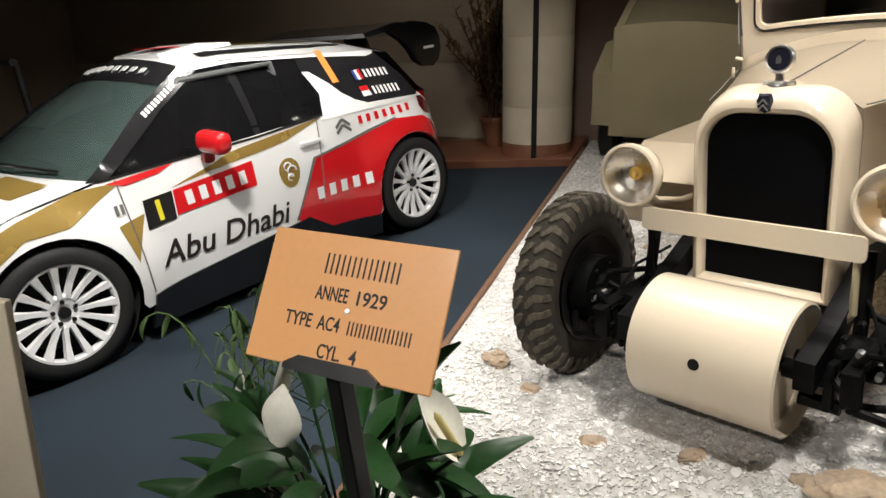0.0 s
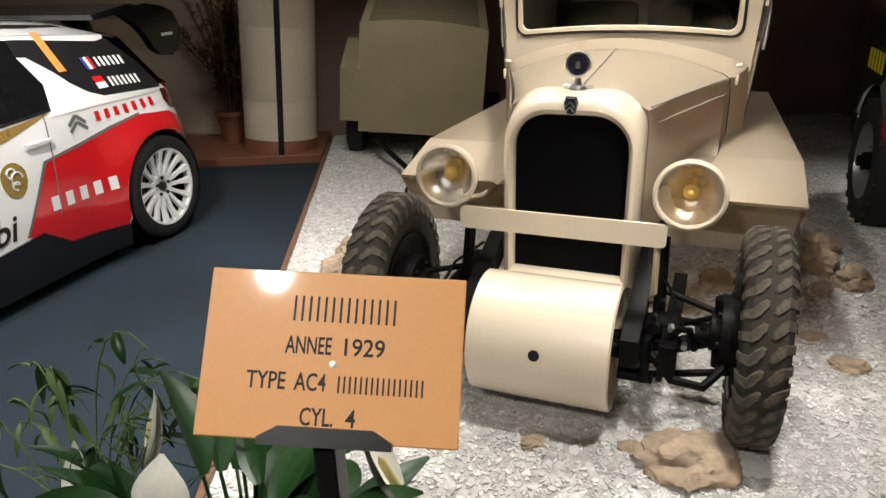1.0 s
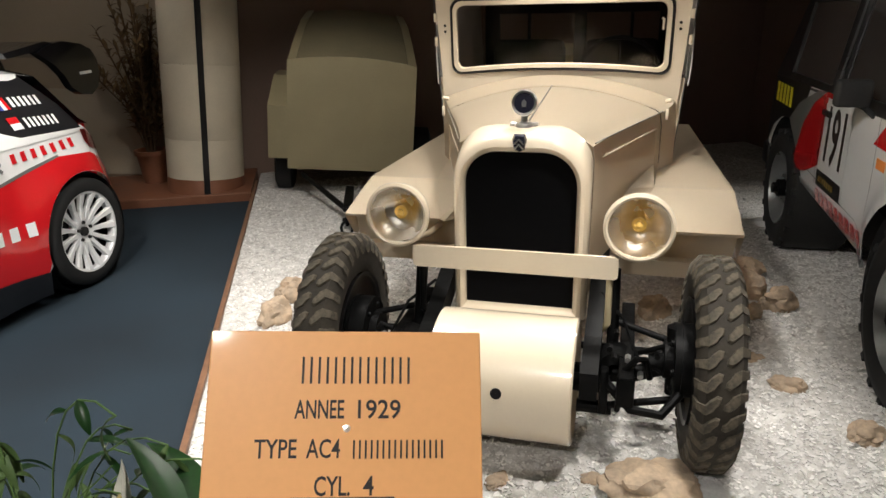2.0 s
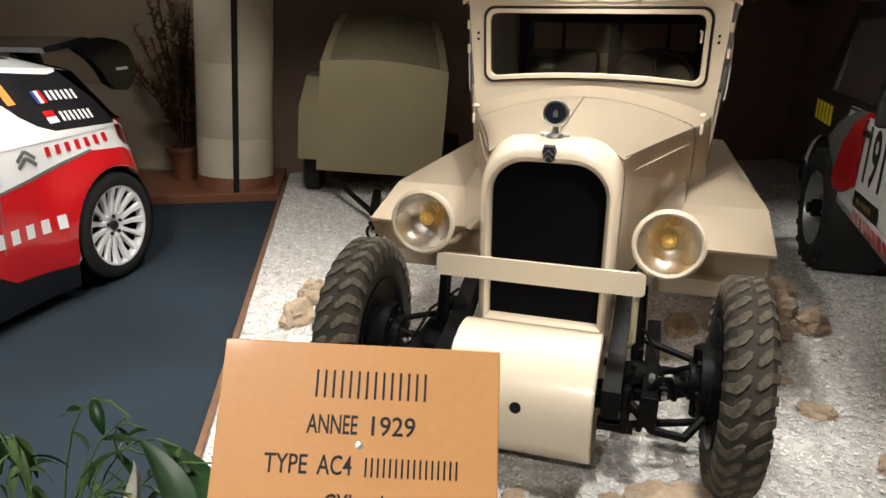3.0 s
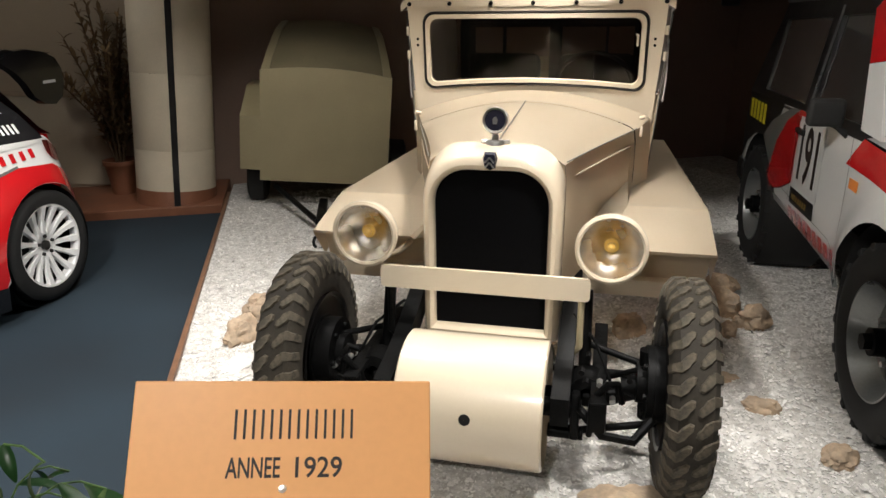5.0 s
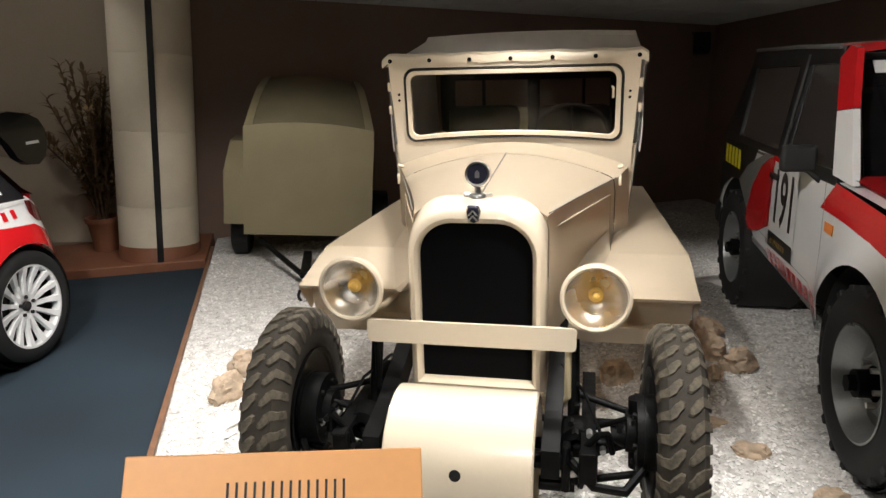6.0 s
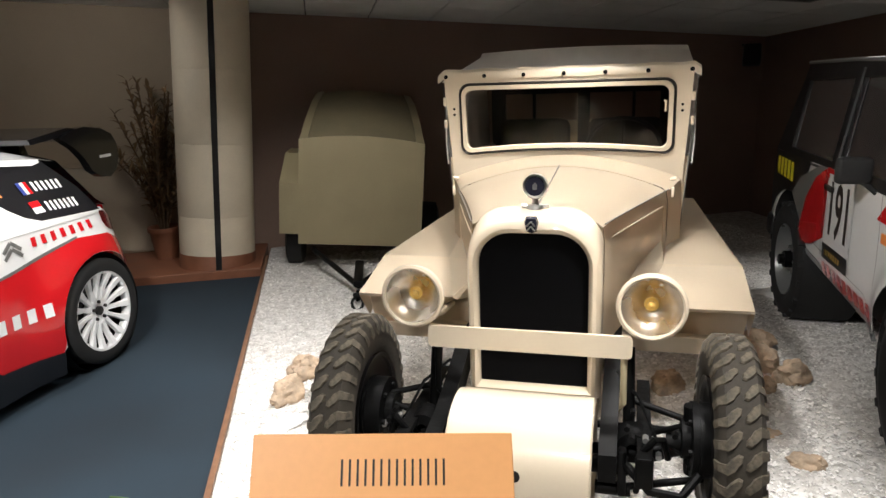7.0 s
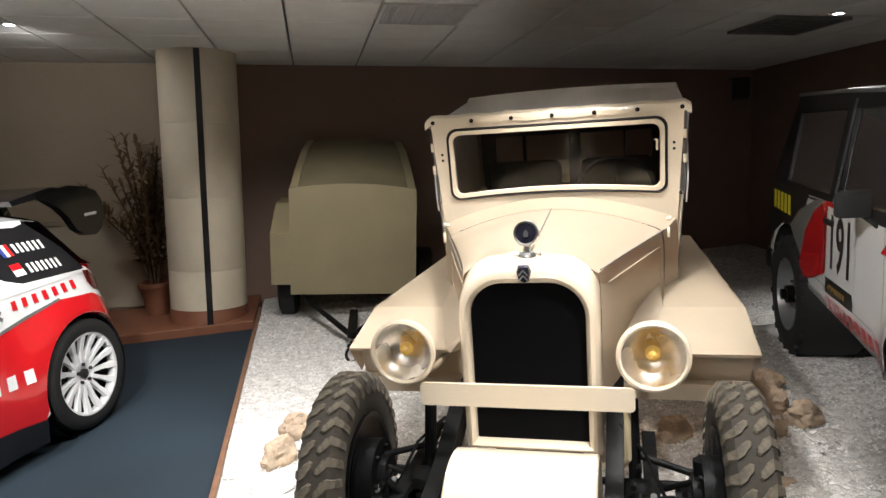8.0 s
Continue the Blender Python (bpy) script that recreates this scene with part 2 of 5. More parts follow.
WALL_V, RIGHT_U, LEFT_U, FRONT_V, KERB_U, BED_V = 4.37, 3.85, -8.0, -6.5, -1.37, -1.62
slab("floor", LEFT_U - 0.5, RIGHT_U + 0.5, FRONT_V - 0.6, 3.42, -0.12, -0.012, CARPET, "blue-grey carpet laid over a sloping show floor", "floor")
slab("plinth", LEFT_U - 0.5, KERB_U - 0.03, 3.424, WALL_V + 0.3, -0.12, 0.06, TERRA, "low terracotta-tiled ledge along the back wall", "ledge", bevel=0.008)
slab("wall_back_beige", LEFT_U, -1.95, WALL_V, WALL_V + 0.2, -0.6, CEIL, WALL, "beige plaster wall with a pale lower panel", "wall", ROOM)
# Same plane as the beige stretch, in a darker and redder colour.
slab("wall_back_brown", -1.95, RIGHT_U, WALL_V, WALL_V + 0.2, -0.6, CEIL, WALL_DARK, "darker brown stretch of the back wall behind the vehicles", "wall", ROOM)
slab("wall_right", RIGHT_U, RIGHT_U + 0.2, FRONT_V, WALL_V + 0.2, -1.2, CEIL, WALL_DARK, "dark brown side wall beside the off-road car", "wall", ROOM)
slab("wall_left", LEFT_U - 0.2, LEFT_U, FRONT_V, WALL_V + 0.2, -0.8, CEIL, WALL, "plain beige side wall", "wall", ROOM)
slab("wall_front", LEFT_U - 0.2, RIGHT_U + 0.2, FRONT_V - 0.2, FRONT_V, -1.4, CEIL, WALL, "plain beige wall facing the display", "wall", ROOM)
slab("dado", LEFT_U, -2.0, WALL_V - 0.03, WALL_V - 0.003, 0.2, 0.98, PANEL, "pale lower wall panel with a rail", "panel", ROOM)
slab("dado_rail", LEFT_U, -2.0, WALL_V - 0.045, WALL_V - 0.003, 0.985, 1.02, WALL, "thin rail over the wall panel", "trim", ROOM)


def ceiling():
    """Square tiles with sunk joints on a hidden grid, in one mesh, and the slab over them."""
    bm, a = blank(), 0.6
    for i in range(-14, 8):
        for j in range(-15, 5):
            u, v = i * a - 0.12, j * a + 2.07
            if LEFT_U - 0.3 < u < RIGHT_U + 0.3 and FRONT_V - 0.3 < v < WALL_V + 0.3 and (i, j) != (0, 0):
                box(bm, a - 0.014, a - 0.014, 0.02, pose(u, v, CEIL + 0.01), 0.004, 1)
    single("ceiling", bm, TILE, ROOM, "off-white square ceiling tiles with dark sunk joints", "ceiling", kind="structure", smooth=False)


ceiling()
slab("ceiling_slab", LEFT_U - 0.5, RIGHT_U + 0.5, FRONT_V - 0.5, WALL_V + 0.5, CEIL + 0.1, CEIL + 0.2, GREYLINE, "dark slab above the ceiling tiles", "ceiling", ROOM)

def louvre_light(u, v):
    t = thing("ceiling_light", ROOM @ pose(u, v, CEIL), "square recessed ceiling light with a silvery louvre grid", "ceiling light")
    bm = blank()
    for s in (-1, 1):
        box(bm, 0.59, 0.02, 0.05, pose(0, s * 0.285, 0.015))
        box(bm, 0.02, 0.55, 0.05, pose(s * 0.285, 0, 0.015))
    box(bm, 0.55, 0.55, 0.01, pose(0, 0, 0.08))
    part("frame", bm, TILE, t, smooth=False)
    for k in range(9):
        at = -0.24 + 0.06 * k
        part("louvre_blade", box(blank(), 0.006, 0.55, 0.04, pose(at, 0, 0.02)), ALLOY, t, smooth=False)
        part("louvre_blade", box(blank(), 0.55, 0.006, 0.038, pose(0, at, 0.02)), ALLOY, t, smooth=False)


louvre_light(-0.12, 2.07)


def vent(u, v):
    t = thing("ceiling_vent", ROOM @ pose(u, v, CEIL - 0.012), "dark square air vent in the tiled ceiling", "air vent")
    bm = blank()
    for s in (-1, 1):
        box(bm, 0.59, 0.03, 0.02, pose(0, s * 0.28, 0))
        box(bm, 0.03, 0.53, 0.02, pose(s * 0.28, 0, 0))
    part("frame", bm, STEEL, t, smooth=False)
    for k in range(10):
        part("slat", box(blank(), 0.53, 0.035, 0.004, pose(0, -0.24 + 0.053 * k, 0.012, 35)), GREYLINE, t, smooth=False)


vent(2.58, 2.1)


def ceiling_spot(eye, target):
    t = thing("ceiling_spotlight", Matrix.Translation((eye[0], eye[1], CEIL)), "small round white ceiling spotlight, switched on, mostly added at assumed places", "spotlight", "ceiling spotlights")
    part("rim", lathe(blank(), [(-0.002, 0.055), (-0.014, 0.05), (-0.012, 0.034), (0.02, 0.034)], "z", 24), ALLOY, t)
    lamp = bpy.data.materials.get("lamp_glow") or bpy.data.materials.new("lamp_glow")
    lamp.use_nodes = True
    e = lamp.node_tree.nodes["Principled BSDF"]
    e.inputs["Emission Color"].default_value, e.inputs["Emission Strength"].default_value = (1, 0.93, 0.8, 1), 60
    part("bulb", lathe(blank(), [(0.0, 0.001), (-0.006, 0.012), (-0.004, 0.026), (0.0, 0.032)], "z", 20), lamp, t, "glowing bulb")


# Every lamp gets a drawn fitting, the added ones too.
for eye, target, watts, cone in SPOTS:
    ceiling_spot(eye, target)


def pillar(x, y, r):
    t = thing("pillar", pose(x, y, 0), "round cream-clad pillar with a dark upright strip and terracotta foot", "pillar", kind="structure")
    face = math.atan2(-2.63 - y, 0.27 - x)          # towards the open floor
    for k, (z0, z1) in enumerate(((0.02, 0.62), (0.6215, 1.24), (1.2415, 1.86), (1.8615, CEIL))):
        part("cladding_drum", lathe(blank(), [(z0, r - 0.006), (z0, r - 0.001), (z0 + 0.004, r), (z1 - 0.004, r), (z1, r - 0.001), (z1, r - 0.006)], "z", 64), PILLAR, t)
    part("strip", box(blank(), 0.02, 0.05, CEIL - 0.05, Matrix.Rotation(face, 4, "Z") @ pose(r - 0.002, -0.01, CEIL / 2 + 0.02), 0.004), BLACK, t, "dark upright strip", smooth=False)
    part("foot", lathe(blank(), [(-0.2, r + 0.004), (0.28, r + 0.004), (0.29, r)], "z", 64), TERRA, t, "terracotta skirting band")


pillar(-3.07, 2.84, 0.325)


def gravel_bed():
    """One rolling sheet of crushed stone, with its edging boards."""
    bm = blank()
    u0, u1, v0, v1, step = KERB_U, RIGHT_U, BED_V, WALL_V, 0.05
    nu, nv = int((u1 - u0) / step), int((v1 - v0) / step)
    rows = []
    for j in range(nv + 1):
        row = []
        for i in range(nu + 1):
            u, v = u0 + (u1 - u0) * i / nu, v0 + (v1 - v0) * j / nv
            row.append(bm.verts.new((u, v, 0.012 * noise.noise((u * 2.2, v * 2.2, 0)) + 0.006 * noise.noise((u * 9, v * 9, 3)) + 0.014)))
        rows.append(row)
    for a, b in zip(rows, rows[1:]):
        for i in range(nu):
            bm.faces.new((a[i], a[i + 1], b[i + 1], b[i]))
    single("gravel_bed", bm, GRAVEL, PLAN, "bed of pale crushed stone chips under the vehicles", "gravel", kind="structure")
    slab("kerb_side", KERB_U - 0.028, KERB_U, BED_V - 0.03, WALL_V - 0.4, -0.02, 0.035, KERB, "reddish wooden edging board of the gravel bed", "edging", bevel=0.004)
    slab("kerb_front", KERB_U, RIGHT_U, BED_V - 0.03, BED_V - 0.002, -0.02, 0.035, KERB, "reddish wooden edging board of the gravel bed", "edging", bevel=0.004)


gravel_bed()


# ---- the vintage truck ----
TRUCK = DECK @ pose(0.012, 0, 0, 0, 0, -3.6)


def arch(w, bottom, top, r, n=8):
    """Upright outline from lower left over the rounded top to lower right, as (x, z)."""
    out = [(-w, bottom), (-w, bottom + (top - r - bottom) * 0.5)]
    out += [(-w + r - r * math.cos(radians(90 * k / n)), top - r + r * math.sin(radians(90 * k / n))) for k in range(n + 1)]
    out += [(-x, z) for x, z in reversed(out)]
    return out


def tread_lug(half):
    """A hooked tread bar that runs from the shoulder of the tyre to its middle."""
    outline = [(0.077, -0.026), (0.079, 0.012), (0.05, 0.014), (0.036, 0.036), (0.016, 0.056), (0.003, 0.05), (0.005, 0.026), (0.018, 0.008), (0.026, -0.012), (0.048, -0.03)]
    rings = []
    for lift, shrink in ((-0.012, 1.04), (0.006, 0.97), (0.011, 0.84)):
        ring = []
        for u, v in outline:
            u, v = 0.034 + (u - 0.034) * shrink, v * shrink * 0.78
            r = 0.363 + lift - 30 * max(0.0, u - 0.042) ** 2 * (1 + 8 * max(0.0, u - 0.06))
            ring.append((half * u, -r * math.sin(half * v / 0.37), r * math.cos(v / 0.37)))
        rings.append(ring)
    return loft(blank(), rings, True, True)


def truck_wheel(parent, x, side):
    """A lugged off-road tyre on a black disc wheel, its inner side towards the axle."""
    w = part("wheel", lathe(blank(), [(-0.045, 0.03), (-0.05, 0.12), (-0.03, 0.15), (-0.06, 0.215), (-0.075, 0.225), (-0.07, 0.21), (0.0, 0.2), (0.07, 0.21), (0.075, 0.225), (0.06, 0.215), (0.03, 0.12), (0.05, 0.03)], "x", 40), BLACK, parent, "black pressed-steel wheel")
    w.matrix_basis = pose(x, -0.385, 0.375, 0, 0, 1)
    bm = lathe(blank(), [(-0.06, 0.222), (-0.071, 0.25), (-0.074, 0.3), (-0.066, 0.345), (-0.05, 0.365), (0.05, 0.365), (0.066, 0.345), (0.074, 0.3), (0.071, 0.25), (0.06, 0.222)], "x", 56)
    part("tyre", bm, RUBBER_MID, w, "dusty lugged rubber tyre")
    n = 33
    for half in (-1, 1):
        first = None
        for k in range(n):
            turn = Matrix.Rotation(2 * math.pi * (k + (0.25 if half > 0 else -0.25)) / n, 4, "X")
            if first is None:
                first = part("tread_lug", tread_lug(half), RUBBER, w, smooth=False, m=turn)
            else:
                lug = new("tread_lug", first.data)
                lug.parent, lug.matrix_basis = w, turn
    part("rim_ring", lathe(blank(), [(-0.074, 0.212), (-0.08, 0.218), (-0.076, 0.226)], "x", 40, Matrix.Diagonal((-side, 1, 1, 1))), STEEL, w)
    bm = blank()
    rod(bm, (-side * 0.05, 0, 0), (-side * 0.12, 0, 0), 0.13, 28)
    rod(bm, (-side * 0.12, 0, 0), (-side * 0.15, 0, 0), 0.07, 20)
    part("brake_drum", bm, GREASY, w)
    for k in range(6):
        a = k * math.pi / 3
        part("wheel_bolt", rod(blank(), (-side * 0.118, 0.1 * math.cos(a), 0.1 * math.sin(a)), (-side * 0.132, 0.1 * math.cos(a), 0.1 * math.sin(a)), 0.011, 6), GREASY, w)


def headlamp(parent, x):
    h = part("headlamp", lathe(blank(), [(-0.005, 0.118), (0.0, 0.12), (0.03, 0.115), (0.075, 0.095), (0.115, 0.06), (0.13, 0.0005)], "y", 40), CREAM, parent, "round cream headlamp with domed glass")
    h.matrix_basis = pose(x, -0.35, 0.84, -2, 0, 0)
    part("rim", lathe(blank(), [(0.0, 0.103), (-0.014, 0.104), (-0.018, 0.111), (-0.012, 0.12), (0.004, 0.121)], "y", 40), CREAM, h)
    part("reflector", lathe(blank(), [(0.004, 0.104), (0.03, 0.092), (0.06, 0.065), (0.075, 0.035), (0.08, 0.001)], "y", 40), REFLECT, h, "silvered reflector bowl")
    part("glass", lathe(blank(), [(-0.008, 0.104), (-0.02, 0.08), (-0.03, 0.045), (-0.034, 0.001)], "y", 40), GLASS, h, "domed clear glass").visible_shadow = False
    bm = lathe(blank(), [(0.078, 0.012), (0.06, 0.013), (0.052, 0.024), (0.044, 0.024), (0.042, 0.014), (0.026, 0.013), (0.02, 0.001)], "y", 20)
    part("bulb", bm, AMBER, h, "amber bulb")
    bm = pipe(blank(), [(0, 0.08, -0.06), (0, 0.2, -0.14), (0, 0.4, -0.19), (0, 0.59, -0.2)], 0.014)
    part("stalk", bm, CREAM, h)


def fender(parent, s):
    """Folded sheet mudguard: level top, sloping nose and an upright front skirt."""
    bm = blank()
    outer = 0.842
    # along the middle of the sheet: level top, sloping nose, the underside drawn back and a lower flange
    prof = [(2.15, 0.775, 0.60), (0.46, 0.775, 0.50), (0.115, 0.685, 0.40), (0.118, 0.672, 0.38), (0.235, 0.665, 0.30), (0.24, 0.53, 0.28), (0.195, 0.525, 0.28), (0.20, 0.455, 0.28)]
    a = [bm.verts.new((s * x, y, z)) for y, z, x in prof]
    b = [bm.verts.new((s * (outer - 0.05 * max(0, y - 0.3) - (0.02 if z < 0.6 else 0)), y, z)) for y, z, x in prof]
    for k in range(len(prof) - 1):
        bm.faces.new((a[k], a[k + 1], b[k + 1], b[k]))
    # the gusset from the top down to the bonnet, and the outer cheek
    g = [bm.verts.new((s * 0.27, 0.30, 0.80)), bm.verts.new((s * 0.5, 0.9, 0.86)), bm.verts.new((s * 0.27, 0.26, 0.47))]
    bm.faces.new((a[1], g[0], g[1]))
    bm.faces.new((a[1], a[2], g[0]))
    bm.faces.new((a[2], a[3], a[4], a[5], g[2], g[0]))
    cheek = [bm.verts.new((s * (outer + 0.001 - 0.05 * max(0, y - 0.3)), y, z)) for y, z in ((2.15, 0.70), (0.46, 0.70), (0.24, 0.53))]
    bm.faces.new((b[0], b[1], cheek[1], cheek[0]))
    bm.faces.new((b[1], b[2], b[3], cheek[2], cheek[1]))
    bmesh.ops.solidify(bm, geom=bm.faces[:], thickness=0.008)
    return part("mudguard", bm, CREAM, parent, "folded cream sheet-metal mudguard", smooth=False)


def bonnet_ring(y):
    """Half-outline of bonnet and scuttle at y, from the lower edge over the crease to the middle, mirrored."""
    f = max(0.0, min(1.0, (y + 0.1) / 0.95))
    w = 0.256 + 0.285 * f ** 1.15
    zc = 1.075 - 0.012 * f
    zt = 1.128 + 0.05 * f
    low = 0.47 + 0.23 * f
    half = [(w + 0.0, low), (w + 0.004, (low + zc) / 2 - 0.12), (w + 0.004, zc - 0.07), (w - 0.004, zc - 0.012), (w - 0.03, zc + 0.006)]
    for k in range(1, 7):
        a = k / 6
        half.append(((w - 0.03) * (1 - a), zc + 0.006 + (zt - zc - 0.006) * math.sin(a * math.pi / 2) ** 0.9))
    left = [(-x, z) for x, z in half[:-1]]
    return [(x, y, z) for x, z in half] + [(x, y, z) for x, z in reversed(left)]


def truck():
    t = thing("vintage_truck", TRUCK, "cream-painted vintage half-track truck with a front roller", "truck")
    # radiator shell with its black core
    rings = []
    for w, bot, top, r, y in ((0.209, 0.448, 1.058, 0.125, -0.19), (0.209, 0.448, 1.058, 0.125, -0.214), (0.214, 0.443, 1.064, 0.13, -0.228), (0.225, 0.434, 1.08, 0.145, -0.236), (0.239, 0.424, 1.1, 0.162, -0.231),
                              (0.25, 0.414, 1.118, 0.176, -0.213), (0.256, 0.407, 1.13, 0.18, -0.186), (0.258, 0.405, 1.137, 0.17, -0.145), (0.258, 0.405, 1.138, 0.15, -0.1)):
        rings.append([(x, y, z) for x, z in arch(w, bot, top, r)])
    bm = loft(blank(), rings, True, False)
    part("radiator_shell", bm, CREAM, t, "rounded cream radiator surround")
    bm = blank()
    core = arch(0.212, 0.444, 1.062, 0.13)
    loft(bm, [[(x, -0.193, z) for x, z in core], [(x, -0.17, z) for x, z in core]], True, True)
    part("radiator_core", bm, CORE, t, "black radiator core with fine fins", smooth=False)
    # bonnet and scuttle
    bm = loft(blank(), [bonnet_ring(y) for y in (-0.1, 0.05, 0.2, 0.4, 0.6, 0.78)], False)
    bmesh.ops.solidify(bm, geom=bm.faces[:], thickness=0.004)
    hood = part("bonnet", bm, CREAM, t, "tapering cream bonnet with side creases")
    front = blank()
    front.faces.new([front.verts.new((x * 0.995, y + 0.003, z - 0.003)) for x, y, z in bonnet_ring(-0.1)])
    bmesh.ops.solidify(front, geom=front.faces[:], thickness=0.004)
    part("bonnet_bulkhead", front, CREAM, hood, smooth=False)
    part("hinge_rod", rod(blank(), (0, -0.09, 1.1315), (0, 0.78, 1.1795), 0.0028, 6), GREYLINE, hood)
    for s in (-1, 1):
        part("side_press_line", pipe(blank(), [(s * 0.27, -0.03, 1.0), (s * 0.395, 0.36, 1.0), (s * 0.50, 0.72, 0.99), (s * 0.50, 0.72, 0.8)], 0.003, 6), CREAM, hood)
        part("crease_gap", pipe(blank(), [(s * 0.26, -0.085, 1.073), (s * 0.345, 0.2, 1.07), (s * 0.454, 0.55, 1.066), (s * 0.525, 0.78, 1.062)], 0.0025, 6), GREYLINE, hood)
        part("bonnet_catch", box(blank(), 0.014, 0.012, 0.05, pose(s * 0.545, 0.775, 1.05), 0.004), CREAM, t)
        part("catch_peg", rod(blank(), (s * 0.54, 0.86, 1.10), (s * 0.565, 0.84, 1.108), 0.009), CREAM, t)
    gap = [bonnet_ring(y) for y in (0.782, 0.79)]
    part("bonnet_gap", loft(blank(), [[(x * 0.99, y, z - 0.004) for x, y, z in r] for r in gap], False), GREYLINE, t)
    rings = [bonnet_ring(0.792), bonnet_ring(0.86)]
    r = []
    for x, y, z in bonnet_ring(0.86):
        r.append((x * 1.10, 0.985, 0.70 if z < 0.72 else z + (0.03 if z > 1.0 else 0.0)))
    rings.append(r)
    bm = loft(blank(), rings, False)
    bmesh.ops.solidify(bm, geom=bm.faces[:], thickness=0.004)
    part("scuttle", bm, CREAM, t)
    # windscreen: post frame, gasket, inner frame and pane
    lean = pose(0, 1.0, 1.395, 5, 0, 0)

    def screen_ring(w, h, rr, y):
        out = rounded(w, h, rr, 6)
        low = [(-w + rr + (2 * w - 2 * rr) * k / 13, -h) for k in range(1, 13)]
        return [lean @ Vector((x, y, z + (0.028 * (1 - (x / w) ** 2) if z < 0 else 0))) for x, z in out + low]

    outer = [lean @ Vector((x * (1 + 0.12 * (z + 0.24)), 0, z if z > 0 else z * 1.5)) for x, z in rounded(0.60, 0.235, 0.012, 6) + [(-0.588 + 1.176 * k / 13, -0.235) for k in range(1, 13)]]
    outer_b = [lean @ Vector((x * (1 + 0.12 * (z + 0.24)), 0.05, z if z > 0 else z * 1.5)) for x, z in rounded(0.60, 0.235, 0.012, 6) + [(-0.588 + 1.176 * k / 13, -0.235) for k in range(1, 13)]]
    frame_front = [outer_b, outer, screen_ring(0.552, 0.19, 0.055, 0.0), screen_ring(0.552, 0.19, 0.055, 0.045)]
    sf = part("screen_surround", loft(blank(), frame_front), CREAM, t)
    part("gasket", loft(blank(), [screen_ring(0.556, 0.194, 0.058, -0.003), screen_ring(0.55, 0.188, 0.054, -0.012), screen_ring(0.543, 0.181, 0.05, -0.003)]), BLACK, sf, "black rubber seal")
    part("screen_frame", loft(blank(), [screen_ring(0.543, 0.181, 0.05, 0.0), screen_ring(0.541, 0.179, 0.05, -0.012), screen_ring(0.522, 0.16, 0.042, -0.012), screen_ring(0.518, 0.156, 0.04, 0.004)]), CREAM, sf)
    part("pane", loft(blank(), [screen_ring(0.521, 0.159, 0.042, -0.002), screen_ring(0.521, 0.159, 0.042, 0.002)], True, True), GLASS_WS, sf, "thin dusty glass pane").visible_shadow = False
    for s in (-1, 1):
        for z in (0.1, -0.02):
            part("hinge", box(blank(), 0.018, 0.016, 0.045, lean @ pose(s * 0.635, 0.004, z), 0.004), CREAM, sf)
        for z in (0.06, 0.03):
            part("rivet", lathe(blank(), [(0, 0.007), (-0.004, 0.005), (-0.005, 0.0005)], "y", 10, lean @ pose(s * 0.585, -0.001, z)), GREASY, sf)
    part("latch", pipe(blank(), [lean @ Vector(p) for p in ((0.505, -0.014, 0.03), (0.505, -0.022, 0.08), (0.495, -0.022, 0.085))], 0.006), CREAM, sf)
    # cab sides, back and floor
    for s in (-1, 1):
        poly = [(1.05, 0.70), (2.25, 0.70), (2.25, 1.14), (1.05, 1.19)]
        door = part("door", skin(poly, lambda u, v, w: (s * (0.585 + 0.10 * (v - 0.7) + w), u, v), 0.2, 0.03), CREAM, t, "cream door with canvas side curtain", smooth=False)
        poly = [(1.06, 1.15), (2.25, 1.15), (2.25, 1.60), (1.09, 1.60)]
        part("side_curtain", skin(poly, lambda u, v, w: (s * (0.645 + 0.05 * (v - 1.15) + 0.012 * math.sin(u * 21) * math.sin(v * 9) + w), u, v), 0.05, 0.006), CANVAS, door, "creased canvas curtain")
        part("door_gap", pipe(blank(), [(s * 0.592, 1.02, 0.71), (s * 0.628, 1.035, 1.17), (s * 0.66, 1.06, 1.58)], 0.003, 6), GREYLINE, door)
    bm = box(blank(), 1.24, 0.03, 0.46, pose(0, 2.24, 0.92), 0.01)
    box(bm, 1.24, 0.03, 0.14, pose(0, 2.24, 1.55), 0.01)
    for x, w in ((-0.57, 0.1), (0.02, 0.08), (0.57, 0.1), (-0.32, 0.02), (0.35, 0.02)):
        box(bm, w, 0.03, 0.34, pose(x, 2.24, 1.32))
    part("cab_back", bm, CLOTH, t, "dark cab back with small rear windows", smooth=False)
    part("dashboard", box(blank(), 1.1, 0.1, 0.14, pose(0, 1.08, 1.1), 0.02), BLACK, t)
    for x in (-0.28, 0.3):
        bm = box(blank(), 0.46, 0.14, 0.5, pose(x, 1.95, 1.08, -10), 0.05)
        box(bm, 0.46, 0.45, 0.14, pose(x, 1.72, 0.82), 0.05)
        part("seat", bm, CLOTH, t, "dark cloth seat")
    rim = pose(0.3, 1.34, 1.2, -62)
    bm = pipe(blank(), [rim @ Vector((0.2 * math.cos(k * math.pi / 16), 0.2 * math.sin(k * math.pi / 16), 0)) for k in range(33)], 0.012)
    rod(bm, rim @ Vector((0, 0, 0)), rim @ Vector((0, -0.0, -0.35)), 0.016)
    for a in (0.5, 2.6, 4.7):
        rod(bm, rim @ Vector((0, 0, -0.03)), rim @ Vector((0.2 * math.cos(a), 0.2 * math.sin(a), 0)), 0.007, 6)
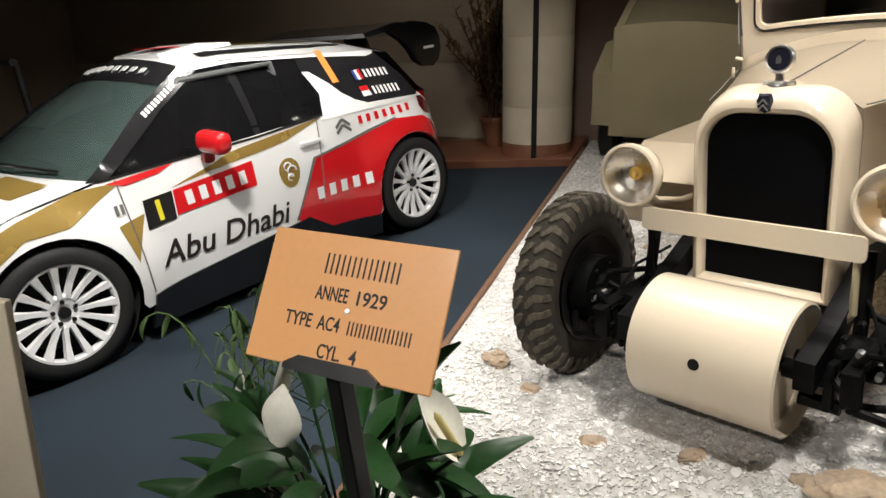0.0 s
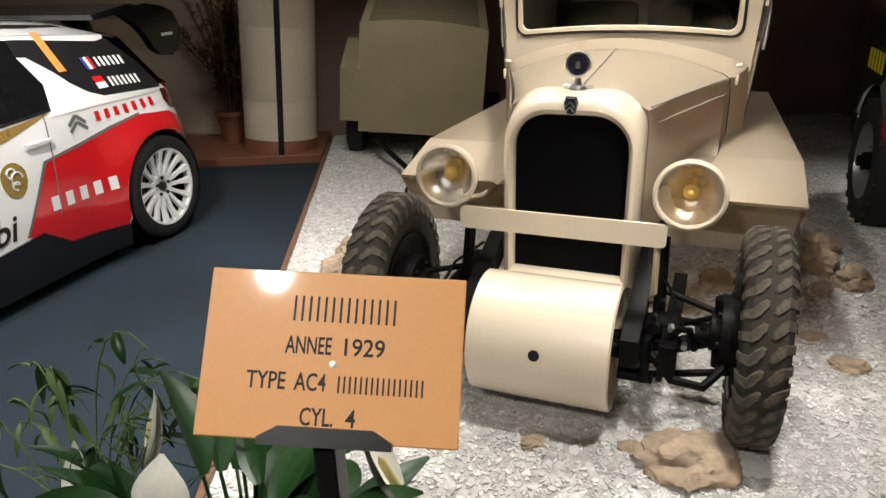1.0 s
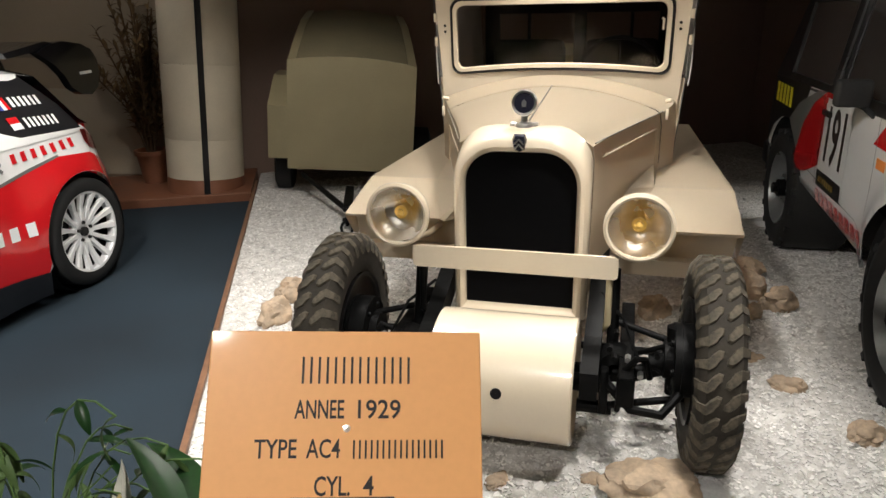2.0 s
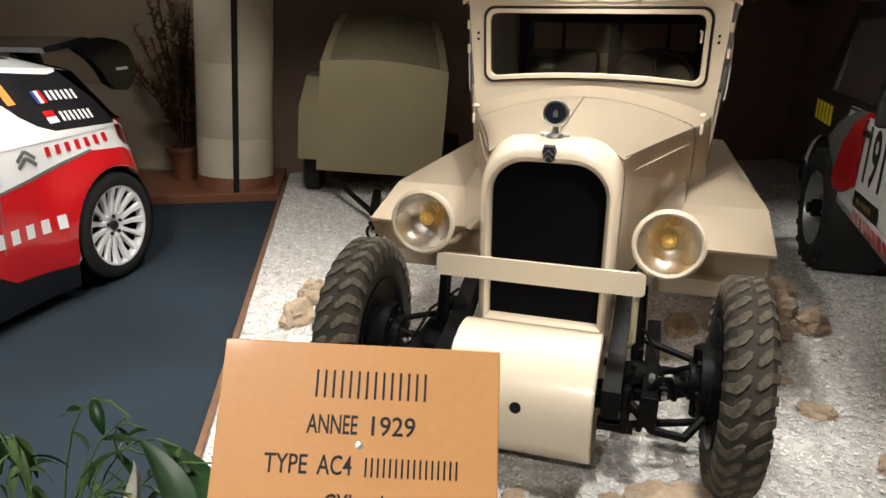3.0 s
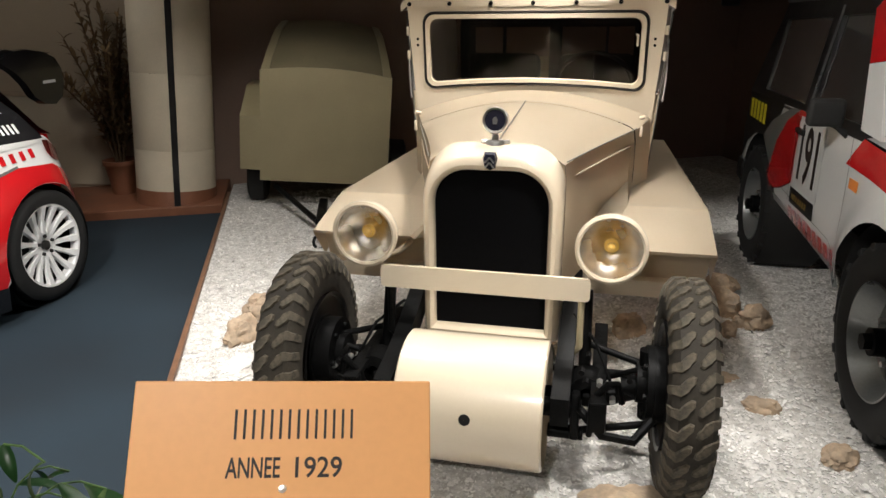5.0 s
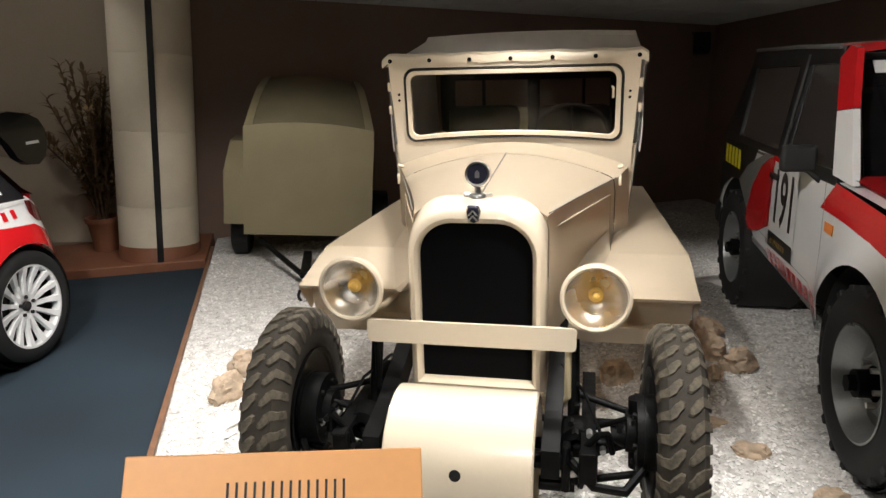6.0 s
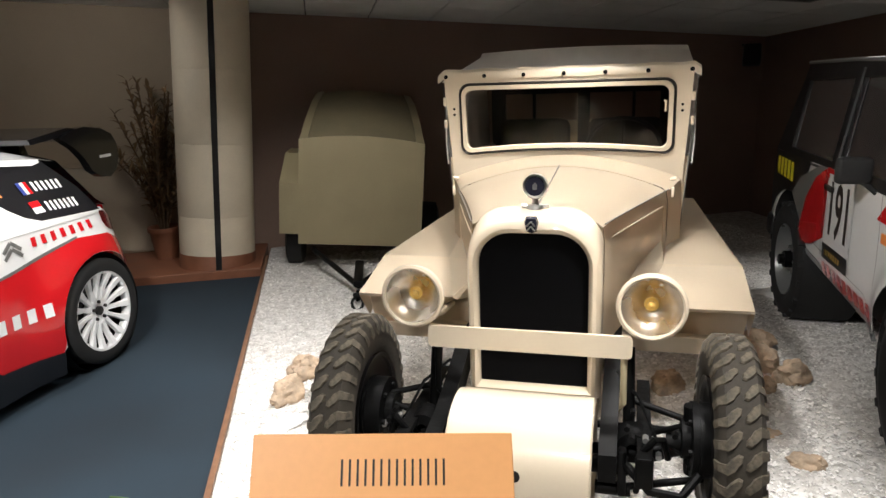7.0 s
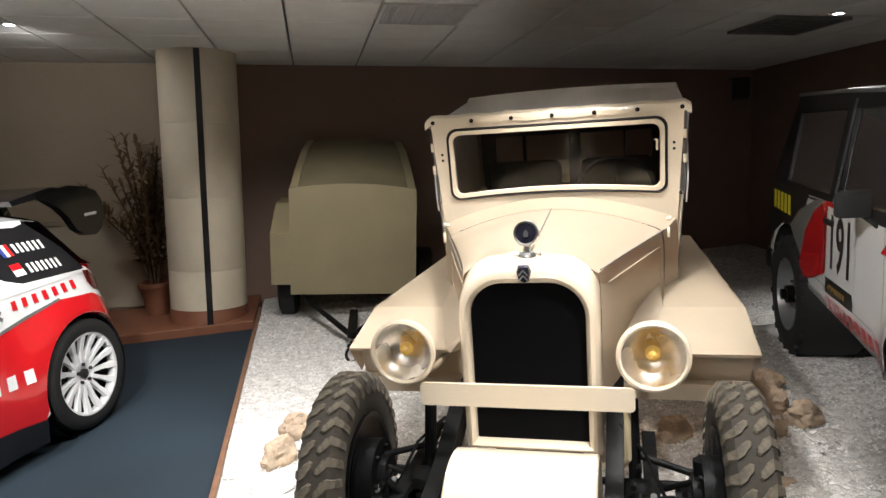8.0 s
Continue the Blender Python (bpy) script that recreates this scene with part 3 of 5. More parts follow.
    part("steering_wheel", bm, BLACK, t, "thin black steering wheel")
    # soft roof
    def roof_ring(y, z, half, drop, shift=0.0):
        return [(half * x + shift, y, z + 0.018 * (1 - x * x) - drop * (abs(x) > 0.97)) for x in [-1, -0.98, -0.9, -0.6, -0.3, 0, 0.3, 0.6, 0.9, 0.98, 1]]
    bm = loft(blank(), [roof_ring(1.0, 1.625, 0.665, 0.03), roof_ring(1.12, 1.645, 0.655, 0.05), roof_ring(1.16, 1.715, 0.60, 0.1, 0.07), roof_ring(1.22, 1.74, 0.6, 0.12, 0.07), roof_ring(2.3, 1.74, 0.62, 0.12, 0.05), roof_ring(2.42, 1.5, 0.65, 0.05)], False)
    bmesh.ops.solidify(bm, geom=bm.faces[:], thickness=0.008)
    soft = part("soft_roof", bm, CANVAS, t, "pale grey canvas roof with a rolled front edge")
    pts = []
    for k in range(45):
        x = -0.665 + 1.33 * k / 44
        pts.append((x, 0.985, 1.63 + 0.003 * math.sin(k * 0.9) - (0.02 if k in (0, 44) else 0)))
    bm = loft(blank(), [[(x, y + 0.03, z + 0.03) for x, y, z in pts], [(x, y - 0.004, z + 0.016) for x, y, z in pts], [(x, y - 0.012, z) for x, y, z in pts],
                        [(x, y - 0.01, z - 0.022 - 0.0025 * math.sin(x * 30)) for x, y, z in pts], [(x, y + 0.012, z - 0.02) for x, y, z in pts]], False)
    part("canvas_hem", bm, CREAM, soft, "wavy fastened canvas edge")
    for k in range(7):
        x = -0.62 + 0.207 * k
        part("press_stud", lathe(blank(), [(-0.012, 0.011), (-0.02, 0.009), (-0.022, 0.001)], "y", 12, pose(x, 0.985, 1.624)), GREASY, soft)
    # load body behind the cab
    bm = box(blank(), 1.3, 1.3, 0.5, pose(0, 3.0, 0.95), 0.02)
    part("load_body", bm, CREAM_DULL, t, smooth=False)
    # badge and cap ornament
    bm = loft(blank(), [[(x, -0.232, z + 1.098) for x, z in ((-0.02, 0.03), (0.02, 0.03), (0.027, 0.01), (0.02, -0.026), (0, -0.034), (-0.02, -0.026), (-0.027, 0.01))],
                        [(x * 0.8, -0.246, z * 0.8 + 1.098) for x, z in ((-0.02, 0.03), (0.02, 0.03), (0.027, 0.01), (0.02, -0.026), (0, -0.034), (-0.02, -0.026), (-0.027, 0.01))]], True, True)
    badge = part("badge", bm, ENAMEL, t, "small dark enamel badge")
    for z in (1.1, 1.082):
        for s in (-1, 1):
            part("badge_stroke", rod(blank(), (0, -0.2495, z + 0.012), (s * 0.015, -0.2495, z - 0.006), 0.003, 6), CHROME, badge)
    bm = lathe(blank(), [(1.128, 0.036), (1.14, 0.036), (1.15, 0.03), (1.152, 0.014), (1.175, 0.012), (1.18, 0.001)], "z", 20, pose(0, -0.12, 0))
    cap = part("radiator_cap", bm, CHROME, t, "chrome filler cap with a round gauge")
    for s in (-1, 1):
        part("cap_wing", rod(blank(), (s * 0.02, -0.12, 1.142), (s * 0.052, -0.12, 1.146), 0.008, 8), CHROME, cap)
    gauge = pose(0, -0.12, 1.222, -8)
    part("gauge_ring", lathe(blank(), [(-0.014, 0.037), (-0.016, 0.044), (0, 0.049), (0.014, 0.044), (0.014, 0.001)], "y", 28, gauge), CHROME, cap)
    part("gauge_face", lathe(blank(), [(-0.013, 0.0375), (-0.0135, 0.0005)], "y", 28, gauge), ENAMEL, cap, "dark gauge face")
    part("gauge_mark", loft(blank(), [[gauge @ Vector((x, -0.0145, z)) for x, z in ((-0.008, -0.014), (0.008, -0.014), (0.009, 0.004), (0, 0.014), (-0.009, 0.004))], [gauge @ Vector((x, -0.016, z)) for x, z in ((-0.008, -0.014), (0.008, -0.014), (0.009, 0.004), (0, 0.014), (-0.009, 0.004))]], True, True), STEEL, cap)
    # lamps, bar, mudguards, wheels
    for x in (-0.432, 0.432):
        headlamp(t, x)
    bm = loft(blank(), [[(x, -0.372 + d, 0.692 + z) for x, z in rounded(0.372, 0.042, 0.016, 3)] for d in (0, 0.012)], True, True)
    bar = part("front_bar", bm, CREAM, t, "flat cream crossbar below the headlamps")
    for s in (-1, 1):
        part("bar_stay", pipe(blank(), [(s * 0.345, -0.355, 0.66), (s * 0.345, -0.35, 0.47), (s * 0.30, -0.32, 0.4)], 0.012), CREAM_DULL if s > 0 else GREASY, bar)
        fender(t, s)
        truck_wheel(t, 0.695 if s > 0 else -0.66, s)
    # frame, axle, springs and steering
    for s in (-1, 1):
        part("frame_rail", loft(blank(), [[(s * 0.30 + x, y, z0 + z) for x, z in ((-0.03, -0.05), (0.03, -0.05), (0.03, 0.05), (-0.03, 0.05))] for y, z0 in ((-0.62, 0.36), (-0.42, 0.40), (-0.1, 0.52), (2.2, 0.55))], True, True), GREASY, t, smooth=False)
        for k in range(4):
            part("spring_leaf", box(blank(), 0.05, 0.62 - 0.12 * k, 0.009, pose(s * 0.42, -0.3, 0.40 - 0.013 * k), 0.002, 1), GREASY, t, smooth=False)
        part("brake_lever", pipe(blank(), [(s * 0.40, -0.55, 0.38), (s * 0.45, -0.56, 0.45), (s * 0.48, -0.5, 0.42), (s * 0.50, -0.48, 0.34)], 0.012), GREASY, t)
        part("steering_arm", pipe(blank(), [(s * 0.36, -0.53, 0.33), (s * 0.44, -0.58, 0.27), (s * 0.54, -0.58, 0.26), (s * 0.60, -0.5, 0.3)], 0.016), GREASY, t)
        part("radius_rod", rod(blank(), (s * 0.42, -0.35, 0.35), (s * 0.60, -0.42, 0.46), 0.01), GREASY, t)
        part("damper", rod(blank(), (s * 0.36, -0.28, 0.66), (s * 0.37, -0.36, 0.3), 0.022), GREASY, t)
        part("stub_axle", rod(blank(), (s * 0.5, -0.385, 0.35), (s * 0.62, -0.385, 0.375), 0.035), GREASY, t)
    # steering box, links, pipes and bolts under the radiator
    rng = random.Random(21)
    for s in (-1, 1):
        part("cross_link", rod(blank(), (s * 0.33, -0.5, 0.22), (s * 0.62, -0.42, 0.24), 0.013), GREASY, t)
        part("cross_link", rod(blank(), (s * 0.35, -0.3, 0.47), (s * 0.6, -0.36, 0.42), 0.012), GREASY, t)
        part("steering_box", lathe(blank(), [(-0.06, 0.02), (-0.05, 0.055), (0.04, 0.06), (0.06, 0.03), (0.07, 0.001)], "y", 18, pose(s * 0.38, -0.42, 0.36)), GREASY, t)
        part("drop_arm", box(blank(), 0.022, 0.04, 0.2, pose(s * 0.41, -0.5, 0.3, 12, s * 8, 0), 0.008), GREASY, t)
        part("shackle", box(blank(), 0.06, 0.03, 0.12, pose(s * 0.42, -0.58, 0.34), 0.01), GREASY, t)
        part("brake_pipe", pipe(blank(), [(s * 0.32, -0.25, 0.55), (s * 0.4, -0.36, 0.5), (s * 0.46, -0.42, 0.38), (s * 0.56, -0.42, 0.32)], 0.006, 6), GREASY, t)
        part("king_pin", rod(blank(), (s * 0.585, -0.385, 0.24), (s * 0.575, -0.385, 0.5), 0.026, 14), GREASY, t)
        part("backing_plate", rod(blank(), (s * 0.61, -0.385, 0.37), (s * 0.6, -0.385, 0.37), 0.14, 28), GREASY, t)
        for k in range(9):
            at = (s * rng.uniform(0.33, 0.58), rng.uniform(-0.55, -0.35), rng.uniform(0.24, 0.48))
            part("bolt", rod(blank(), at, (at[0], at[1] - 0.03, at[2]), 0.011, 6), STEEL if k < 3 else GREASY, t)
    part("front_axle", pipe(blank(), [(-0.6, -0.385, 0.36), (-0.45, -0.385, 0.3), (0, -0.385, 0.28), (0.45, -0.385, 0.3), (0.6, -0.385, 0.36)], 0.03, 10), GREASY, t)
    part("track_rod", rod(blank(), (-0.58, -0.2, 0.3), (0.58, -0.2, 0.3), 0.014), GREASY, t)
    bm = box(blank(), 0.34, 0.5, 0.3, pose(0, 0.15, 0.42), 0.03)
    box(bm, 1.0, 1.4, 0.08, pose(0, 1.6, 0.55), 0.01)
    part("engine_sump", bm, GREASY, t, smooth=False)
    for s in (-1, 1):
        part("track_unit", box(blank(), 0.28, 1.5, 0.5, pose(s * 0.6, 2.7, 0.26), 0.12, 4), RUBBER_DARK, t, "rubber crawler track")
    # the roller drum on its arms
    drum = part("roller", lathe(blank(), [(-0.19, 0.02), (-0.192, 0.203), (-0.24, 0.207), (-0.246, 0.212), (-0.24, 0.222), (0.24, 0.222), (0.246, 0.212), (0.24, 0.207), (0.192, 0.203), (0.19, 0.02)], "x", 96), CREAM, t, "wide cream-painted steel drum")
    drum.matrix_basis = pose(0.008, -0.51, 0.315, -12)
    part("plug_hole", lathe(blank(), [(-0.218, 0.0195), (-0.2242, 0.019), (-0.2244, 0.0005)], "y", 20), BLACK, drum, "dark filler hole")
    for s in (-1, 1):
        bm = rod(blank(), (s * 0.2, 0, 0), (s * 0.36, 0, 0), 0.032, 16)
        rod(bm, (s * 0.26, 0, 0), (s * 0.28, 0, 0), 0.045, 16)
        part("axle_stub", bm, GREASY, drum)
        bm = box(blank(), 0.03, 0.07, 0.16, pose(s * 0.34, 0.0, -0.02), 0.01)
        rod(bm, (s * 0.25, 0.02, -0.09), (s * 0.37, 0.02, -0.09), 0.024, 12)
        part("axle_bracket", bm, GREASY, drum)
    return t


truck()


# ---- the rally hatchback ----
def rally_side(y, z):
    """Half-width of the rally car's flank at height z and y along it (front is minus)."""
    w = 0.865 - 0.03 * ((z - 0.5) / 0.4) ** 2
    if y < -1.45:
        w -= 0.3 * ((-1.45 - y) / 0.5) ** 2
    if y > 1.3:
        w -= 0.25 * ((y - 1.3) / 0.42) ** 2
    for h in (-1.215, 1.205):
        d = math.hypot(y - h, z - 0.32)
        w += 0.055 * math.exp(-(((d - 0.36) / 0.14) ** 2))
    if z > 0.92:
        w -= (z - 0.92) * 0.46
    return w


def arc(cy, cz, r, a0, a1, n=18):
    return [(cy + r * math.cos(radians(a0 + (a1 - a0) * k / n)), cz + r * math.sin(radians(a0 + (a1 - a0) * k / n))) for k in range(n + 1)]


def alloy_wheel(parent, x, y, side, r=0.322, rim=0.245, spokes=15):
    w = part("wheel", lathe(blank(), [(0.04, rim - 0.012), (0.05, rim - 0.018), (0.085, rim - 0.02), (0.095, rim - 0.012), (0.095, rim + 0.002)], "x", 56, Matrix.Diagonal((side, 1, 1, 1))), ALLOY, parent, "white many-spoked alloy wheel", m=pose(x, y, r))
    part("tyre", lathe(blank(), [(-0.1, rim - 0.002), (-0.108, rim + 0.03), (-0.1, r - 0.015), (-0.085, r), (0.085, r), (0.1, r - 0.015), (0.108, rim + 0.03), (0.1, rim - 0.002)], "x", 64), RUBBER_DARK, w, "black low-profile tyre")
    hub = part("hub", lathe(blank(), [(0.03, 0.001), (0.05, 0.03), (0.055, 0.045), (0.06, 0.078), (0.045, 0.09), (0.02, 0.09)], "x", 32, Matrix.Diagonal((side, 1, 1, 1))), ALLOY, w)
    for k in range(spokes):
        a = 2 * math.pi * k / spokes
        bm = loft(blank(), [[(side * (xx + 0.012 * ca), rr * 0 + ww * sa, rr) for ca, sa in ((1, -1), (1, 1), (-1, 1.3), (-1, -1.3))] for rr, xx, ww in ((0.07, 0.05, 0.0115), (0.15, 0.06, 0.011), (rim - 0.012, 0.084, 0.018))], True, True)
        bm.transform(Matrix.Rotation(a, 4, "X"))
        part("spoke", bm, ALLOY, w, smooth=False)
    for k in range(5):
        a = 2 * math.pi * k / 5 + 0.3
        part("wheel_nut", rod(blank(), (side * 0.05, 0.055 * math.cos(a), 0.055 * math.sin(a)), (side * 0.068, 0.055 * math.cos(a), 0.055 * math.sin(a)), 0.011, 6), BLACK, w)
    part("hub_cap", rod(blank(), (side * 0.04, 0, 0), (side * 0.066, 0, 0), 0.028, 20), BLACK, w)
    part("brake_disc", rod(blank(), (-side * 0.05, 0, 0), (-side * 0.03, 0, 0), 0.2, 32), RUBBER_DARK, w)
    return w


def rally_car():
    t = thing("rally_car", DECK @ pose(-3.55, -0.42, 0), "white, red and gold rally hatchback with sponsor stickers", "car")

    def on_side(s, lift=0.0):
        return lambda u, v, w: (s * (rally_side(u, v) + lift + w), u, v)

    flank = [(-1.93, 0.22)] + arc(-1.215, 0.32, 0.365, 195, -14) + [(-0.84, 0.2), (0.82, 0.2)] + arc(1.205, 0.32, 0.365, 194, 2) + \
            [(1.6, 0.33), (1.66, 0.5), (1.64, 0.7), (1.5, 0.86), (1.4, 0.93), (0.95, 0.93), (0.525, 0.932), (-0.9, 0.872), (-1.3, 0.82), (-1.7, 0.71), (-1.93, 0.52)]
    for s in (-1, 1):
        side = part("flank", skin(flank, on_side(s), 0.05), WHITE, t, "white lacquered flank with coloured film")
        # black skirt under the door
        part("side_skirt", skin([(-0.83, 0.07), (0.84, 0.07), (0.82, 0.21), (0.44, 0.24), (0.27, 0.35), (-0.79, 0.252)], on_side(s, 0.012), 0.1, 0.03), CARBON, side, "black side skirt")
        part("arch_liner", lathe(blank(), [(s * 0.45, 0.36), (s * 0.87, 0.36)], "x", 40, pose(0, -1.215, 0.32)), RUBBER_DARK, side)
        part("arch_liner", lathe(blank(), [(s * 0.45, 0.36), (s * 0.87, 0.36)], "x", 40, pose(0, 1.205, 0.32)), RUBBER_DARK, side)
        # red rear quarter with its grey edge
        red = [(0.185, 0.354), (0.392, 0.69), (0.634, 0.72), (0.857, 0.76), (1.104, 0.80), (1.36, 0.775), (1.5, 0.7), (1.575, 0.55), (1.58, 0.40)] + arc(1.205, 0.32, 0.368, 5, 190) + [(0.82, 0.2), (0.45, 0.22)]
        part("red_quarter", skin(red, on_side(s, 0.003), 0.05), RED, side, "glossy red rear quarter")
        edge = [(0.17, 0.354), (0.375, 0.70), (0.634, 0.737), (0.857, 0.777), (1.1, 0.812), (1.1, 0.80), (0.857, 0.76), (0.634, 0.72), (0.392, 0.69), (0.185, 0.354)]
        part("grey_edging", skin(edge, on_side(s, 0.0045), 0.06), GREYLINE, side)
        part("gold_band", skin([(-0.56, 0.755), (-0.293, 0.82), (-0.174, 0.858), (0.508, 0.922), (0.204, 0.837), (0.004, 0.815), (-0.30, 0.79)], on_side(s, 0.003), 0.08), GOLD, side, "gold film")
        part("gold_wing", skin([(-1.66, 0.68), (-1.3, 0.80), (-1.019, 0.862), (-0.80, 0.852), (-1.003, 0.755), (-1.10, 0.715), (-1.3, 0.715), (-1.5, 0.60)], on_side(s, 0.003), 0.06), GOLD, side, "gold film")
        part("gold_flash", skin([(-0.876, 0.648), (-0.83, 0.45), (-0.725, 0.671)], on_side(s, 0.003), 0.08), GOLD, side)
        part("red_flash", skin([(-0.871, 0.858), (-0.507, 0.879), (-0.6, 0.845), (-0.78, 0.828)], on_side(s, 0.0045), 0.08), RED, side)
        plate = part("sponsor_plate", skin([(-0.556, 0.612), (-0.05, 0.64), (-0.05, 0.782), (-0.55, 0.745)], on_side(s, 0.0045), 0.1), RED, side, "red sponsor panel with white bars")
        part("number_panel", skin([(-0.73, 0.585), (-0.565, 0.596), (-0.556, 0.744), (-0.718, 0.734)], on_side(s, 0.0045), 0.1), BLACK, side, "black start-number panel")

        def write(name, bm, mat, y, z, tilt=0.0, lift=0.006, parent=side):
            q = pose(0, 0, 0, 0, -tilt, 0)
            for v in bm.verts:
                p = q @ v.co
                yy, zz = y + (p.x if s > 0 else -p.x), z + p.z
                v.co = (s * (rally_side(yy, zz) + lift - p.y * 0.5), yy, zz)
            return pieces(name, bm, mat, parent) if name.endswith("_bar") else part(name, bm, mat, parent, smooth=False)

        write("start_number", lettering("1", 0.14, 0.006), YELLOW, -0.645, 0.66, 2, 0.007)
        write("sponsor_bar", bars(5, 0.42, 0.075, 0.48), WHITE, -0.30, 0.695, 3, 0.007, plate)
        write("sponsor_bar", bars(5, 0.48, 0.075, 0.48), ALLOY, 0.575, 0.475, 0, 0.007)
        write("place_name", lettering("Abu Dhabi", 0.185, 0.002, 0.25, 1.02), INK, -0.29, 0.425, 0, 0.006)
        write("maker_bar", bars(7, 0.50, 0.05, 0.55), RED, 1.02, 0.852, 1, 0.006)
        write("quarter_number", lettering("1", 0.26, 0.014), ORANGE, 0.755, 1.185, 0, 0.008)
        for y, z, cols in ((0.955, 1.112, (BLUE, WHITE, RED)), (0.945, 1.01, (WHITE, RED))):
            if len(cols) == 3:
                for k, c in enumerate(cols):
                    write("flag_stripe", box(blank(), 0.024, 0.0008, 0.065), c, y - 0.024 + 0.024 * k, z, 0, 0.008)
            else:
                for k, c in enumerate(cols):
                    write("flag_stripe", box(blank(), 0.072, 0.0008, 0.032), c, y, z - 0.016 + 0.032 * k, 0, 0.008)
        write("name_bar", bars(6, 0.22, 0.05, 0.45), WHITE, 1.115, 1.108, -3, 0.008)
        write("name_bar", bars(7, 0.24, 0.05, 0.45), WHITE, 1.125, 0.998, -3, 0.008)
        for dz in (0, -0.035):
            bm = blank()
            for k in (-1, 1):
                box(bm, 0.075, 0.0008, 0.02, pose(k * 0.03, 0, dz, 0, k * 38, 0))
            write("chevron", bm, GREYLINE, 0.655, 0.855, 0, 0.006)
        bm = skin([(0.185 + 0.075 * math.cos(k * 0.35), 0.665 + (0.10 if math.sin(k * 0.35) < 0 else 0.075) * math.sin(k * 0.35)) for k in range(18)], on_side(s, 0.0045), 0.06)
        crest = part("crest", bm, GOLD, side, "gold crest sticker")
        bm = blank()
        for cy, cz, r in ((0.175, 0.69, 0.025), (0.2, 0.66, 0.032), (0.185, 0.625, 0.02)):
            pipe(bm, [(s * (rally_side(cy, cz) + 0.007), cy + r * math.cos(a * 0.6), cz + r * math.sin(a * 0.6)) for a in range(9)], 0.005, 6)
        part("crest_scroll", bm, WHITE, crest)
        write("small_mark", bars(2, 0.06, 0.05, 0.4), GREYLINE, -0.844, 0.723, 0)
        # shut lines, handle, mirror
        part("door_shut", skin([(0.40, 0.40), (0.408, 0.40), (0.47, 0.93), (0.462, 0.93)], on_side(s, 0.004), 0.08), GREYLINE, side)
        part("door_shut", skin([(-0.79, 0.27), (-0.782, 0.27), (-0.815, 0.87), (-0.823, 0.87)], on_side(s, 0.004), 0.08), GREYLINE, side)
        bm = box(blank(), 0.02, 0.16, 0.025, pose(s * 0.878, 0.36, 0.80), 0.008)
        part("door_handle", bm, WHITE, side, "white door handle")
        mir = part("wing_mirror", box(blank(), 0.2, 0.11, 0.12, pose(s * 0.98, -0.33, 0.955, 0, s * 8, s * 12), 0.045, 4), RED, t, "red door mirror")
        part("mirror_stem", box(blank(), 0.05, 0.07, 0.13, pose(s * 0.885, -0.32, 0.9, 0, s * 12, 0), 0.02, 3), RED, mir)
        # side glass, fin and black quarter
        glass = [(-0.905, 0.875), (-0.5, 1.13), (-0.15, 1.317), (0.126, 1.324), (0.653, 1.288), (1.2, 1.243), (1.32, 1.08), (1.4, 0.932), (0.525, 0.934), (0.026, 0.9)]
        part("side_glass", skin(glass, on_side(s, -0.004), 0.08), GLASS_DARK, t, "smoked side glass")
        part("black_quarter", skin([(0.56, 1.29), (0.653, 1.286), (1.2, 1.241), (1.33, 1.06), (1.385, 0.915), (0.916, 0.937), (0.826, 0.972), (0.75, 1.03), (0.698, 1.095), (0.6, 1.182), (0.548, 1.19)], on_side(s, 0.002), 0.06), CARBON, side, "black rear quarter film")
        part("white_fin", skin([(0.548, 1.19), (0.6, 1.184), (0.698, 1.097), (0.75, 1.032), (0.826, 0.974), (0.916, 0.939), (1.39, 0.917), (1.39, 0.9), (0.5, 0.9), (0.525, 0.932), (0.585, 1.05)], on_side(s, 0.0035), 0.05), WHITE, side, "white fin behind the door glass")
        part("belt_trim", skin([(-0.905, 0.87), (0.026, 0.893), (0.525, 0.927), (0.525, 0.94), (0.026, 0.906), (-0.9, 0.883)], on_side(s, 0.004), 0.1), BLACK, side)
        part("door_pillar", skin([(0.02, 0.9), (0.06, 0.9), (0.12, 1.32), (0.06, 1.32)], on_side(s, 0.0), 0.1), CARBON, t)
        part("screen_pillar", skin([(-0.96, 0.885), (-0.86, 0.875), (-0.44, 1.13), (-0.09, 1.31), (-0.2, 1.335), (-0.56, 1.15)], on_side(s, 0.006), 0.08), CARBON, t, "black windscreen pillar")
        write("web_bar", bars(14, 0.40, 0.028, 0.3), WHITE, -0.36, 1.212, 26 * s, 0.009)
        part("tail_lamp", skin([(1.36, 0.91), (1.42, 0.9), (1.52, 0.83), (1.5, 0.76), (1.40, 0.79), (1.36, 0.84)], on_side(s, 0.006), 0.04), TAIL, t, "dark red tail lamp")
        for y in (-1.215, 1.205):
            alloy_wheel(t, s * 0.80, y, s)

    def cross(y, z, half, crown, n=12):
        return [(half * (2 * k / n - 1), y, z + crown * (1 - (2 * k / n - 1) ** 2)) for k in range(n + 1)]
    roof = part("roof", loft(blank(), [cross(-0.20, 1.325, 0.562, 0.055), cross(0.1, 1.328, 0.562, 0.08), cross(0.6, 1.295, 0.587, 0.085), cross(1.15, 1.25, 0.617, 0.08), cross(1.3, 1.22, 0.632, 0.06)], False), WHITE, t, "white roof with film stripes")
